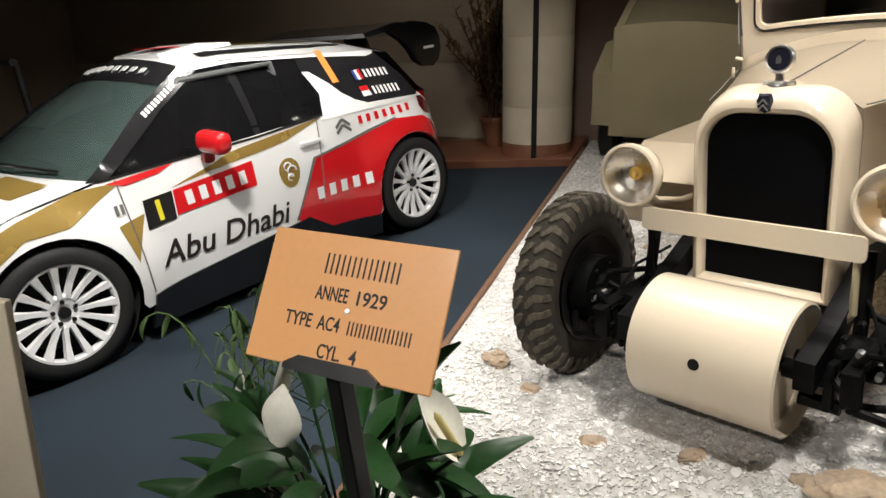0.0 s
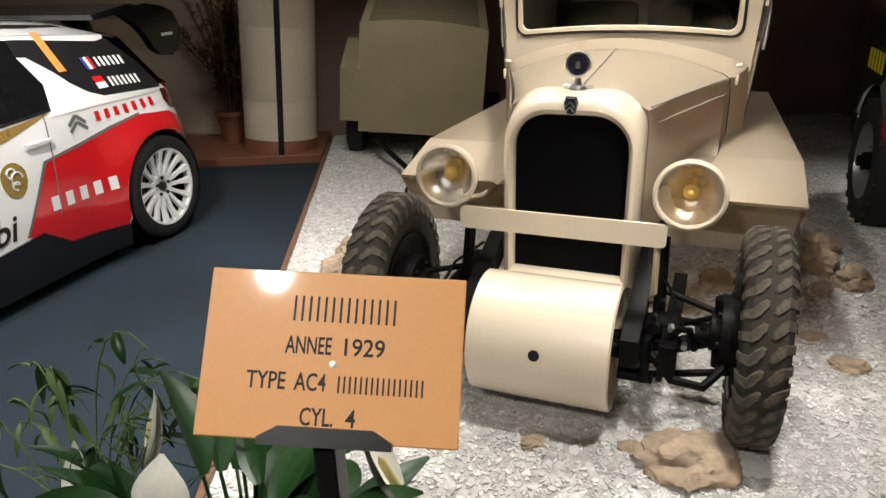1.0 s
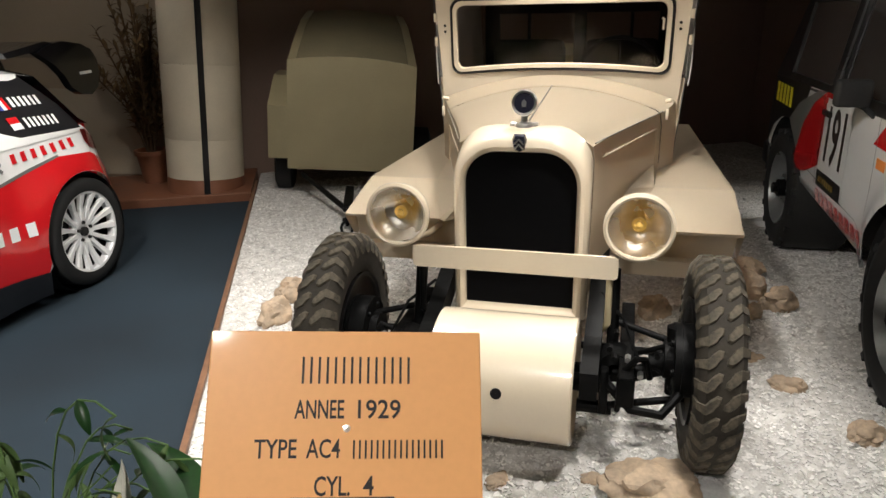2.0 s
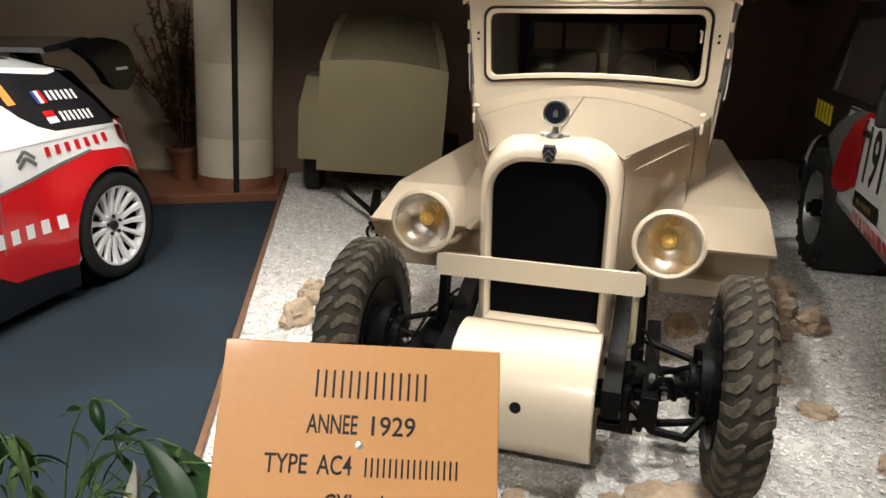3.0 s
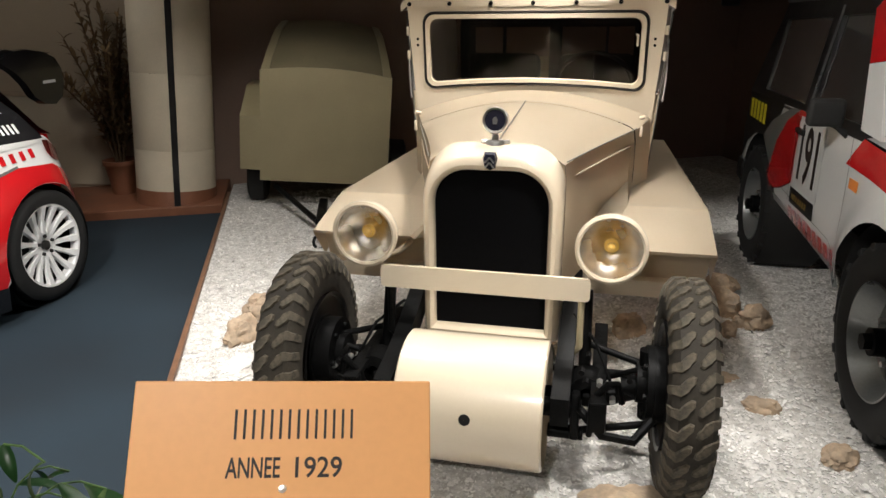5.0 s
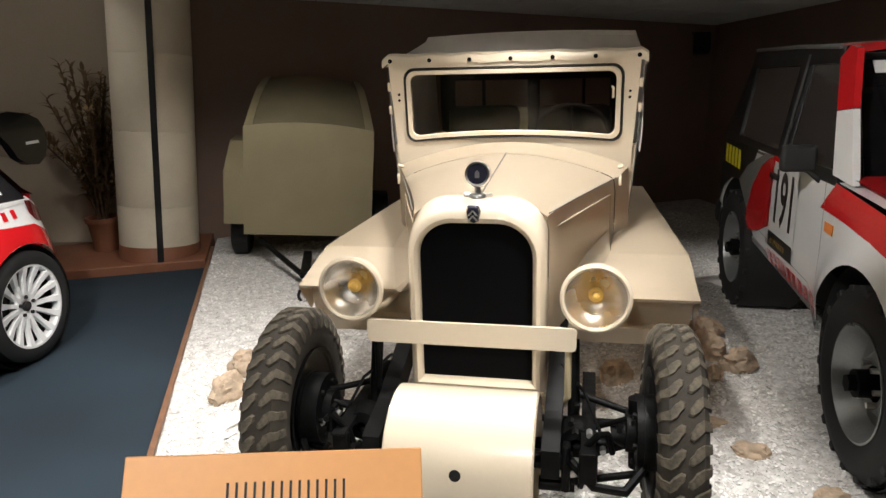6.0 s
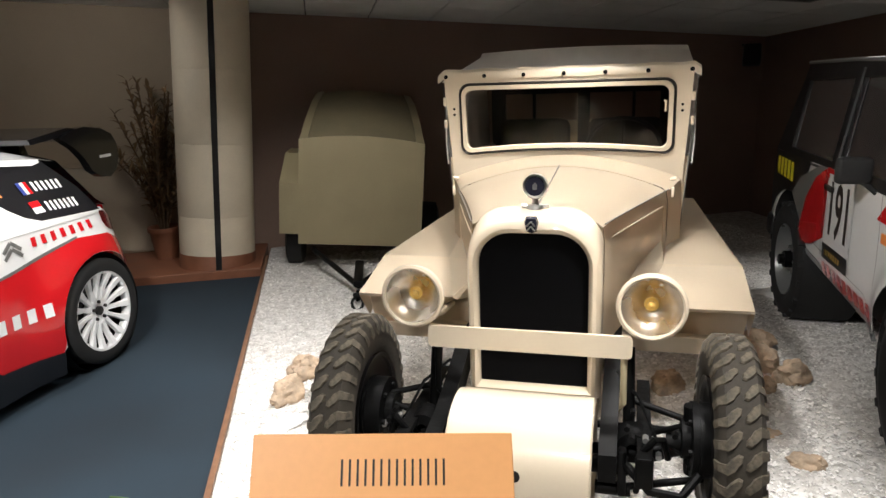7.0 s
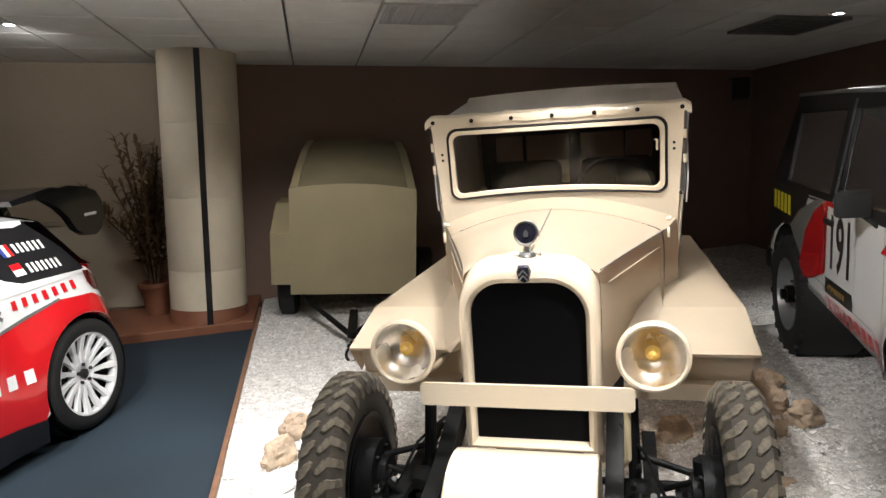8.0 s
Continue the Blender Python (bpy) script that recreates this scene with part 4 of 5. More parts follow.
    for x0, x1, c in ((0.36, 0.46, CARBON), (-0.46, -0.36, CARBON), (-0.16, 0.16, GOLD)):
        part("roof_stripe", loft(blank(), [[(x, y, z + 0.083 * (1 - (x / 0.565) ** 2) + 0.004) for x in (x0, (x0 + x1) / 2, x1)] for y, z in ((0.0, 1.328), (0.1, 1.329), (0.6, 1.297), (1.1, 1.256))], False), c, roof)
    for s in (-1, 1):
        part("roof_rail_film", skin([(-0.12, 1.30), (0.126, 1.306), (0.653, 1.268), (1.12, 1.215), (1.19, 1.225), (1.2, 1.245), (0.653, 1.292), (0.126, 1.33), (-0.15, 1.322)], on_side(s, 0.006), 0.08), WHITE, roof, "white film along the roof edge")
    scoop = part("roof_vent", loft(blank(), [[(x, -0.16, 1.37 + h) for x, h in ((-0.3, 0), (-0.28, 0.03), (0.28, 0.03), (0.3, 0))], [(x, 0.12, 1.385 + h) for x, h in ((-0.28, 0), (-0.26, 0.045), (0.26, 0.045), (0.28, 0))], [(x, 0.36, 1.39 + h) for x, h in ((-0.24, 0), (-0.22, 0.02), (0.22, 0.02), (0.24, 0))]], True, True), WHITE, t, "low white roof vent", smooth=False)
    part("vent_film", box(blank(), 0.3, 0.2, 0.004, pose(0.02, 0.0, 1.425, -3)), RED, scoop, smooth=False)
    # windscreen, bonnet, nose
    base = [(0.845 * (k / 6 - 1), -0.91 - 0.18 * (1 - (k / 6 - 1) ** 2), 0.882 + 0.03 * (1 - (k / 6 - 1) ** 2)) for k in range(13)]
    top = [(0.562 * (k / 6 - 1), -0.20 - 0.03 * (1 - (k / 6 - 1) ** 2), 1.322 + 0.055 * (1 - (k / 6 - 1) ** 2)) for k in range(13)]
    mid = [tuple((a + b) / 2 + d for a, b, d in zip(p, q, (0, -0.015, 0.02))) for p, q in zip(base, top)]
    part("windscreen", loft(blank(), [base, mid, top], False), GLASS_GREEN, t, "windscreen tinted green for the reflection on it")
    strip = [[tuple(b + (a - b) * f + d for a, b, d in zip(p, q, (0, -0.012, 0.012))) for p, q in zip(base, top)] for f in (0.0, 0.2)]
    part("sun_strip", loft(blank(), strip, False), CARBON, t, "black sun strip with white bars")
    for k in range(9):
        x = -0.36 + 0.09 * k
        part("strip_bar", box(blank(), 0.06, 0.004, 0.04, pose(x, -0.287 - 0.045 * (1 - (x / 0.562) ** 2), 1.297 + 0.0525 * (1 - (x / 0.562) ** 2), -58)), WHITE, t, smooth=False)
    hood = [base, [(x * 1.03, -1.25 - 0.12 * (1 - (x / 0.845) ** 2), 0.838 + 0.055 * (1 - (x / 0.845) ** 2)) for x, y, z in base], [(x * 0.99, -1.62 - 0.13 * (1 - (x / 0.845) ** 2), 0.735 + 0.055 * (1 - (x / 0.845) ** 2)) for x, y, z in base],
            [(x * 0.86, -1.9 - 0.15 * (1 - (x / 0.8) ** 2), 0.56) for x, y, z in base], [(x * 0.84, -1.93 - 0.15 * (1 - (x / 0.8) ** 2), 0.22) for x, y, z in base]]
    bon = part("bonnet", loft(blank(), hood, False), WHITE, t, "white bonnet with gold film")
    part("bonnet_film", loft(blank(), [[(x, y, z + 0.004) for x, y, z in [(0.32 + 0.04 * k, yy - 0.1 * (1 - ((0.32 + 0.04 * k) / 0.8) ** 2), zz + 0.05 * (1 - ((0.32 + 0.04 * k) / 0.8) ** 2)) for k in range(10)]] for yy, zz in ((-1.04, 0.876), (-1.25, 0.84), (-1.62, 0.73))], False), GOLD, bon)
    part("wiper", pipe(blank(), [(0.6, -0.98, 0.93), (0.2, -1.08, 0.96), (-0.2, -1.07, 0.975)], 0.008, 6), BLACK, t)
    # rear window, hatch, bumper
    tail = [cross(1.3, 1.22, 0.63, 0.06), cross(1.52, 0.95, 0.70, 0.0), cross(1.6, 0.9, 0.70, 0.0)]
    part("tailgate", loft(blank(), [[(x, y + 0.07 * (1 - (x / 0.76) ** 2), z) for x, y, z in r] for r in tail], False), CARBON, t, "dark tailgate glass")
    rear = [cross(1.6, 0.9, 0.68, 0.0), cross(1.64, 0.7, 0.66, 0.0), cross(1.66, 0.5, 0.66, 0.0), cross(1.64, 0.25, 0.66, 0.0), cross(1.5, 0.16, 0.62, 0.0)]
    part("rear_bumper", loft(blank(), [[(x, y + 0.09 * (1 - (x / 0.7) ** 2), z) for x, y, z in r] for r in rear], False), RED, t, "red rear bumper")
    part("bumper_corner", skin([(1.585, 0.3), (1.63, 0.42), (1.62, 0.62), (1.5, 0.72), (1.56, 0.5)], on_side(1, 0.006), 0.05), ALLOY, t)
    wing = [[(x, y, z) for y, z in ((1.12, 1.36), (1.45, 1.405), (1.8, 1.34), (1.84, 1.30), (1.78, 1.29), (1.45, 1.36), (1.14, 1.33))] for x in (-0.64, -0.3, 0.3, 0.64)]
    sp = part("rear_wing", loft(blank(), wing, True, True), CARBON, t, "large glossy black rear wing")
    for s in (-1, 1):
        prof = [(1.36, 1.345), (1.46, 1.385), (1.58, 1.4), (1.74, 1.375), (1.83, 1.335), (1.87, 1.27), (1.875, 1.18), (1.84, 1.1), (1.77, 1.06), (1.68, 1.07), (1.6, 1.12), (1.55, 1.2), (1.48, 1.27)]
        part("end_plate", loft(blank(), [[(s * x, y, z) for y, z in prof] for x in (0.60, 0.655)], True, True), CARBON, sp)
        part("wing_stay", box(blank(), 0.03, 0.2, 0.16, pose(s * 0.3, 1.36, 1.28, 20), 0.01), CARBON, sp)
        part("plate_bar", box(blank(), 0.002, 0.11, 0.018, pose(s * 0.657, 1.74, 1.2)), WHITE, sp)
    # inside
    part("dashboard", box(blank(), 1.3, 0.3, 0.12, pose(0, -0.75, 0.84), 0.04), CLOTH, t)
    for x in (-0.36, 0.36):
        part("seat", box(blank(), 0.46, 0.2, 0.62, pose(x, 0.25, 0.78, -12), 0.06), CLOTH, t)
    part("cabin_tub", box(blank(), 1.5, 2.2, 0.1, pose(0, 0.25, 0.4)), CLOTH, t, smooth=False)
    part("roll_bar", pipe(blank(), [(0.66, -0.72, 0.85), (0.6, -0.25, 1.26), (0.62, 0.35, 1.27), (0.66, 0.5, 0.5)], 0.02), ALLOY_GREY, t)


rally_car()


# ---- the off-road car ----
def off_side(y, z):
    w = 0.74
    if z > 1.06:
        w -= (z - 1.06) * 0.26
    if z < 0.62:
        w -= (0.62 - z) * 0.2
    d = math.hypot(y + 1.0, z - 0.42)
    return w + 0.05 * math.exp(-(((d - 0.42) / 0.1) ** 2)) * (z < 1.0)


def off_road_car():
    t = thing("off_road_car", DECK @ pose(2.2, 0.99, 0, 0, 0, -1), "white, red and black rally off-roader with a start number", "car")

    def on(s, lift=0.0):
        return lambda u, v, w: (s * (off_side(u, v) + lift + w), u, v)

    low = [(-1.62, 0.5)] + [(-1.41, 0.5)] + arc(-1.0, 0.42, 0.42, 165, 10) + [(-0.56, 0.46), (0.62, 0.55)] + arc(1.02, 0.42, 0.42, 165, 15) + [(1.48, 0.5), (1.5, 0.8), (1.42, 1.06), (-0.5, 1.09), (-0.58, 1.08), (-1.62, 1.02)]
    for s in (-1, 1):
        side = part("flank", skin(low, on(s), 0.07), WHITE, t, "white painted flank with red and black film")
        part("black_film", skin([(0.80, 0.76), (0.98, 0.84), (1.18, 0.82), (1.36, 0.74), (1.47, 0.62), (1.5, 0.8), (1.42, 1.06), (0.62, 1.075)], on(s, 0.003), 0.08), BLACK, side)
        part("grey_film", skin([(0.62, 0.64), (0.75, 0.7), (0.98, 0.84), (0.80, 0.96), (0.45, 1.075), (0.3, 1.08)], on(s, 0.0045), 0.08), GREYLINE, side)
        part("red_film", skin([(0.29, 0.7), (0.5, 0.62), (0.72, 0.575), (0.76, 0.66), (0.66, 0.86), (0.5, 1.0), (0.3, 1.085), (0.12, 1.08), (0.28, 1.03)], on(s, 0.006), 0.06), RED, side)
        part("red_wing", skin([(-1.6, 0.86), (-1.0, 0.94), (-0.43, 0.955), (-0.50, 1.02), (-0.57, 1.085), (-1.6, 1.02)], on(s, 0.003), 0.08), RED, side)
        glass_f = [(-0.50, 1.12), (0.16, 1.11), (0.30, 1.56), (-0.10, 1.58)]
        glass_r = [(0.30, 1.11), (1.12, 1.1), (1.26, 1.52), (0.44, 1.55)]
        for rail in ([(-0.12, 1.565), (1.26, 1.515), (1.38, 1.5), (1.38, 1.62), (-0.1, 1.64)], [(1.12, 1.08), (1.46, 1.06), (1.38, 1.52), (1.26, 1.53)],
                     [(0.17, 1.08), (0.30, 1.08), (0.44, 1.56), (0.31, 1.565)], [(0.17, 1.06), (1.46, 1.04), (1.46, 1.1), (0.17, 1.115)], [(-0.57, 1.07), (0.17, 1.065), (0.17, 1.115), (-0.52, 1.125)]):
            part("cabin_frame", skin(rail, on(s, 0.0), 0.12, 0.03), BLACK, t, "black cabin frame")
        part("side_glass", skin(glass_f, on(s, -0.012), 0.15), GLASS_SIDE, t)
        part("side_glass", skin(glass_r, on(s, -0.012), 0.15), GLASS_SIDE, t)
        part("door_post", skin([(0.18, 1.08), (0.215, 1.08), (0.345, 1.6), (0.31, 1.6)], on(s, 0.006), 0.15), ALLOY_GREY, t)
        part("screen_post", skin([(-0.72, 1.10), (-0.50, 1.11), (-0.285, 1.36), (-0.44, 1.38)], on(s, 0.006), 0.1, 0.03), WHITE, t, "white windscreen post")
        part("screen_post_top", skin([(-0.44, 1.383), (-0.285, 1.363), (-0.09, 1.585), (-0.16, 1.64), (-0.24, 1.63)], on(s, 0.006), 0.1, 0.03), RED, t, "red upper windscreen post")
        part("shut_line", skin([(-0.49, 0.56), (-0.484, 0.56), (-0.464, 1.08), (-0.47, 1.08)], on(s, 0.003), 0.1), GREYLINE, side)
        part("shut_line", skin([(0.3, 0.6), (0.306, 0.6), (0.316, 1.08), (0.31, 1.08)], on(s, 0.009), 0.1), GREYLINE, side)
        part("sill_line", skin([(-0.55, 0.57), (0.6, 0.64), (0.6, 0.645), (-0.55, 0.576)], on(s, 0.003), 0.2), GREYLINE, side)
        part("sill_trim", skin([(-0.58, 0.44), (0.62, 0.53), (0.62, 0.56), (-0.56, 0.475)], on(s, 0.008), 0.2, 0.02), ALLOY_GREY, side)

        def write(name, bm, mat, y, z, tilt=0.0, lift=0.01):
            q = pose(0, 0, 0, 0, -tilt, 0)
            for v in bm.verts:
                p = q @ v.co
                yy, zz = y + (p.x if s > 0 else -p.x), z + p.z
                v.co = (s * (off_side(yy, zz) + lift - p.y * 0.5), yy, zz)
            return pieces(name, bm, mat, side) if name.endswith("_bar") else part(name, bm, mat, side, smooth=False)

        write("number_ground", box(blank(), 0.40, 0.001, 0.40), WHITE, 0.06, 0.86, 0, 0.006)
        write("start_number", lettering("191", 0.39, 0.008, 0.0, 0.62), INK, 0.06, 0.87, 0, 0.009)
        write("number_caption", box(blank(), 0.40, 0.001, 0.085), BLACK, 0.07, 0.645, 0, 0.009)
        write("caption_bar", bars(7, 0.26, 0.03), GOLD, 0.09, 0.645, 0, 0.012)
        write("maker_bar", bars(10, 0.84, 0.075, 0.4), RED, -0.12, 0.53, 2 * s, 0.009)
        write("sponsor_bar", bars(5, 0.42, 0.12, 0.3), YELLOW, 1.16, 0.965, 0, 0.009)
        write("side_lamp", box(blank(), 0.1, 0.006, 0.045, None, 0.002), ORANGE, -0.56, 0.89, 0, 0.006)
        part("door_handle", box(blank(), 0.02, 0.12, 0.03, pose(s * 0.755, 0.22, 0.985), 0.006), BLACK, side)
        mir = part("wing_mirror", box(blank(), 0.15, 0.06, 0.12, pose(s * 0.83, -0.35, 1.16), 0.02, 3), RUBBER_DARK, t, "black door mirror")
        part("mirror_arm", rod(blank(), (s * 0.73, -0.36, 1.06), (s * 0.81, -0.35, 1.13), 0.014), RUBBER_DARK, mir)
        for y in (-1.0, 1.02):
            r, rim = 0.385, 0.225
            w = part("wheel", lathe(blank(), [(0.04, 0.07), (0.05, 0.1), (0.02, 0.13), (0.015, 0.18), (0.09, rim - 0.008), (0.11, rim), (0.108, rim + 0.008)], "x", 48, Matrix.Diagonal((s, 1, 1, 1))), ALLOY_GREY, t, "grey steel off-road wheel", m=pose(s * 0.64, y, r))
            bm = lathe(blank(), [(-0.1, rim), (-0.125, 0.29), (-0.11, r - 0.03), (-0.09, r - 0.008), (0.09, r - 0.008), (0.11, r - 0.03), (0.125, 0.29), (0.105, rim)], "x", 56)
            part("tyre", bm, RUBBER_DARK, w, "chunky black tyre")
            for k in range(36):
                a = Matrix.Rotation(2 * math.pi * k / 36, 4, "X")
                part("tread_block", box(blank(), 0.06, 0.04, 0.03, a @ pose(0.085 * (1 if k % 2 else -1), 0, r - 0.0215), 0.004, 1), RUBBER_DARK, w, smooth=False)
            bm = rod(blank(), (s * 0.02, 0, 0), (s * 0.11, 0, 0), 0.055, 20)
            rod(bm, (s * 0.11, 0, 0), (s * 0.14, 0, 0), 0.035, 6)
            part("hub", bm, GREASY, w)
            for k in range(6):
                a = k * math.pi / 3
                part("wheel_nut", rod(blank(), (s * 0.04, 0.082 * math.cos(a), 0.082 * math.sin(a)), (s * 0.075, 0.082 * math.cos(a), 0.082 * math.sin(a)), 0.012, 6), CHROME, w)
            part("arch_liner", lathe(blank(), [(s * 0.4, 0.425), (s * 0.735, 0.425)], "x", 40, pose(0, y, 0.42)), RUBBER_DARK, t)
    def across(y, z, half, n=8, crown=0.03):
        return [(half * (2 * k / n - 1), y, z + crown * (1 - (2 * k / n - 1) ** 4)) for k in range(n + 1)]
    part("roof", loft(blank(), [across(0.35, 1.63, 0.59), across(1.38, 1.62, 0.58), across(1.43, 1.58, 0.56)], False), BLACK, t, "black rear roof")
    part("roof_front", loft(blank(), [across(-0.12, 1.60, 0.57), across(-0.06, 1.635, 0.585), across(0.35, 1.632, 0.59)], False), RED, t, "red front roof")
    part("rain_rail", pipe(blank(), [(-0.6, -0.06, 1.635), (-0.6, 0.5, 1.64), (-0.595, 1.38, 1.625)], 0.012, 6), STEEL, t)
    part("tail", loft(blank(), [across(1.38, 1.62, 0.58), across(1.46, 1.06, 0.73), across(1.5, 0.8, 0.73), across(1.48, 0.45, 0.7)], False), BLACK, t, "black tail with bumper")
    part("rear_bumper", box(blank(), 1.5, 0.16, 0.16, pose(0, 1.5, 0.52), 0.03), BLACK, t)
    screen = [across(-0.585, 1.09, 0.66, crown=0), across(-0.12, 1.60, 0.56, crown=0)]
    part("windscreen", loft(blank(), screen, False), GLASS_DARK, t, "windscreen with a black surround")
    for a, b in (((-0.66, -0.59, 1.09), (-0.56, -0.125, 1.6)), ((-0.66, -0.59, 1.09), (0.66, -0.59, 1.09)), ((0.66, -0.59, 1.09), (0.56, -0.125, 1.6)), ((-0.56, -0.13, 1.59), (0.56, -0.13, 1.59))):
        part("screen_seal", rod(blank(), a, b, 0.018, 8), BLACK, t)
    for k in range(7):
        part("strip_bar", box(blank(), 0.08, 0.004, 0.07, pose(-0.46 + 0.15 * k, -0.185, 1.545, -42)), WHITE, t, smooth=False)
    bon = part("bonnet", loft(blank(), [across(-0.585, 1.09, 0.735), across(-1.1, 1.07, 0.735), across(-1.62, 1.02, 0.72), across(-1.68, 0.9, 0.7, crown=0), across(-1.66, 0.5, 0.7, crown=0)], False), WHITE, t, "white and red bonnet")
    part("bonnet_film", loft(blank(), [[(x, y, z) for x in (-0.72, -0.5, -0.3)] for y, z in ((-0.62, 1.123), (-1.1, 1.105), (-1.6, 1.055))], False), RED, bon)
    part("underbody", box(blank(), 1.2, 2.9, 0.2, pose(0, 0, 0.5)), RUBBER_DARK, t, smooth=False)
    for x in (-0.34, 0.34):
        bm = box(blank(), 0.44, 0.16, 0.6, pose(x, 0.15, 1.05, -10), 0.05)
        box(bm, 0.22, 0.1, 0.16, pose(x, 0.2, 1.44), 0.04)
        part("seat", bm, CLOTH, t)


off_road_car()


# ---- the trailer ----
def trailer():
    t = thing("trailer", DECK @ pose(-1.73, 2.858, 0, 0, 5, 17), "olive-beige box trailer with a rounded sloping cover", "trailer")

    def top(y, z, half, crown):
        return [(half * (k / 5 - 1), y, z + crown * (1 - (k / 5 - 1) ** 2)) for k in range(11)]
    face = [(-0.525, 0.226), (0.525, 0.226)] + [(x, z) for x, y, z in reversed(top(0, 1.115, 0.525, 0.045))]
    bm = loft(blank(), [[(x, y, z) for x, z in face] for y in (0, 0.02)], True, True)
    part("front_panel", bm, OLIVE, t, "flat olive front panel", smooth=False)
    body = [(-0.52, 0.23), (0.52, 0.23), (0.52, 1.10), (-0.52, 1.10)]
    part("body", loft(blank(), [[(x, y, z) for x, z in body] for y in (0.021, 1.0)], True, True), OLIVE, t, smooth=False)
    part("cover", loft(blank(), [top(0.021, 1.105, 0.46, 0.045), top(0.25, 1.235, 0.44, 0.045), top(0.6, 1.39, 0.41, 0.045), top(0.98, 1.47, 0.385, 0.04), top(1.0, 1.1, 0.385, 0.03)], False), OLIVE_DARK, t, "dull tarpaulin cover")
    for s in (-1, 1):
        rail = [[(s * x, y, z + dz) for x, dz in ((xi, 0.012), (xo, 0.0), (xo, -0.1), (xi, -0.1))] for xi, xo, y, z in ((0.455, 0.522, 0.021, 1.11), (0.435, 0.5, 0.3, 1.255), (0.405, 0.47, 0.65, 1.405), (0.38, 0.44, 0.98, 1.475))]
        part("cover_rail", loft(blank(), rail, True, True), OLIVE, t, smooth=False)
        if s > 0:
            continue
        part("side_locker", loft(blank(), [[(s * x, y, z) for x, z in ((0.526, 0.30), (0.69, 0.30), (0.69, 0.74 + d), (0.526, 0.74 + d))] for y, d in ((0.05, 0), (0.5, 0.2), (0.95, 0.2))], True, True), OLIVE, t, "folded olive side locker", smooth=False)
    bm = blank()
    for s in (-1, 1):
        rod(bm, (s * 0.4, 0.05, 0.17), (0.0, -0.82, 0.11), 0.022, 8)
    box(bm, 0.07, 0.9, 0.05, pose(0.0, -0.5, 0.12, -5), 0.01)
    part("drawbar", bm, GREASY, t, "dark V-shaped drawbar")
    ring = pose(0.0, -1.06, 0.05, 60)
    bm = pipe(blank(), [ring @ Vector((0.04 * math.cos(a * math.pi / 6), 0.05 * math.sin(a * math.pi / 6), 0)) for a in range(13)], 0.011)
    box(bm, 0.07, 0.12, 0.03, pose(0.0, -0.96, 0.08, -20), 0.008)
    part("coupling_ring", bm, GREASY, t)
    for s in (-1, 1):
        part("wheel", lathe(blank(), [(-0.07, 0.12), (-0.08, 0.2), (-0.06, 0.25), (0.06, 0.25), (0.08, 0.2), (0.07, 0.12), (0.03, 0.001)], "x", 32), RUBBER_DARK, t, "black trailer wheel", m=pose(s * 0.6 + 0.02, 0.42, 0.25 + s * 0.052))
    part("prop_leg", rod(blank(), (0.0, -0.9, 0.1), (0.0, -0.9, 0.0), 0.016), GREASY, t)


trailer()


# ---- the label stand ----
def label_stand():
    plate_m = pose(-0.06, -2.009, 1.091, -34.2, 3.8, 15.2)
    t = thing("label_stand", DECK @ pose(-0.08, -1.95, 0), "orange engraved name plate on a slim black post", "sign")
    inv = pose(-0.08, -1.95, 0).inverted()
    q = inv @ plate_m
    W, H = 0.347, 0.223
    plate = part("plate", box(blank(), W, 0.004, H, None, 0.0015, 1), SIGN, t, "glossy orange engraved plate", smooth=False, m=q)
    for text, w, at, bold in (("ANNEE", 0.062, (-0.0325, 0.45), 0.0004), ("1929", 0.054, (0.04, 0.45), 0.0004), ("TYPE", 0.052, (-0.085, 0.665), 0.0003), ("AC4", 0.042, (-0.026, 0.665), 0.0003), ("CYL.", 0.044, (-0.014, 0.865), 0.0004), ("4", 0.013, (0.031, 0.865), 0.0004)):
        bm = lettering(text, 0.0325, bold)
        xs = [v.co.x for v in bm.verts]
        k = w / (max(xs) - min(xs))
        for v in bm.verts:
            v.co.x *= k
        part("engraving", bm, INK, plate, smooth=False, m=pose(at[0], -0.0025, H / 2 - at[1] * H))
    pieces("engraved_bar", bars(14, 0.145, 0.034, 0.72), INK, plate, m=pose(0.012, -0.0025, H / 2 - 0.225 * H))
    pieces("engraved_bar", bars(16, 0.118, 0.0225, 0.68), INK, plate, m=pose(0.067, -0.0025, H / 2 - 0.665 * H))
    part("screw", lathe(blank(), [(-0.002, 0.005), (-0.0035, 0.0042), (-0.004, 0.0005)], "y", 16), CHROME, plate, m=pose(0.002, 0, H / 2 - 0.55 * H))
    bm = loft(blank(), [[(x, y, z) for x, z in ((-0.088, -0.118), (0.088, -0.118), (0.088, -0.108), (0.062, -0.093), (-0.062, -0.093), (-0.088, -0.108))] for y in (-0.012, 0.012)], True, True)
    part("holder", bm, BLACK, plate, "black retaining lip", smooth=False)
    part("back_plate", box(blank(), 0.14, 0.006, 0.16, pose(0, 0.006, -0.02)), BLACK, plate, smooth=False)
    foot = q @ Vector((0.0, 0.012, -0.1))
    bm = box(blank(), 0.032, 0.032, foot.z - 0.02, pose(foot.x, foot.y, foot.z / 2), 0.003)
    box(bm, 0.25, 0.25, 0.012, pose(foot.x, foot.y, 0.0), 0.004)
    part("post", bm, BLACK, t, "slim black square post", smooth=False)


label_stand()


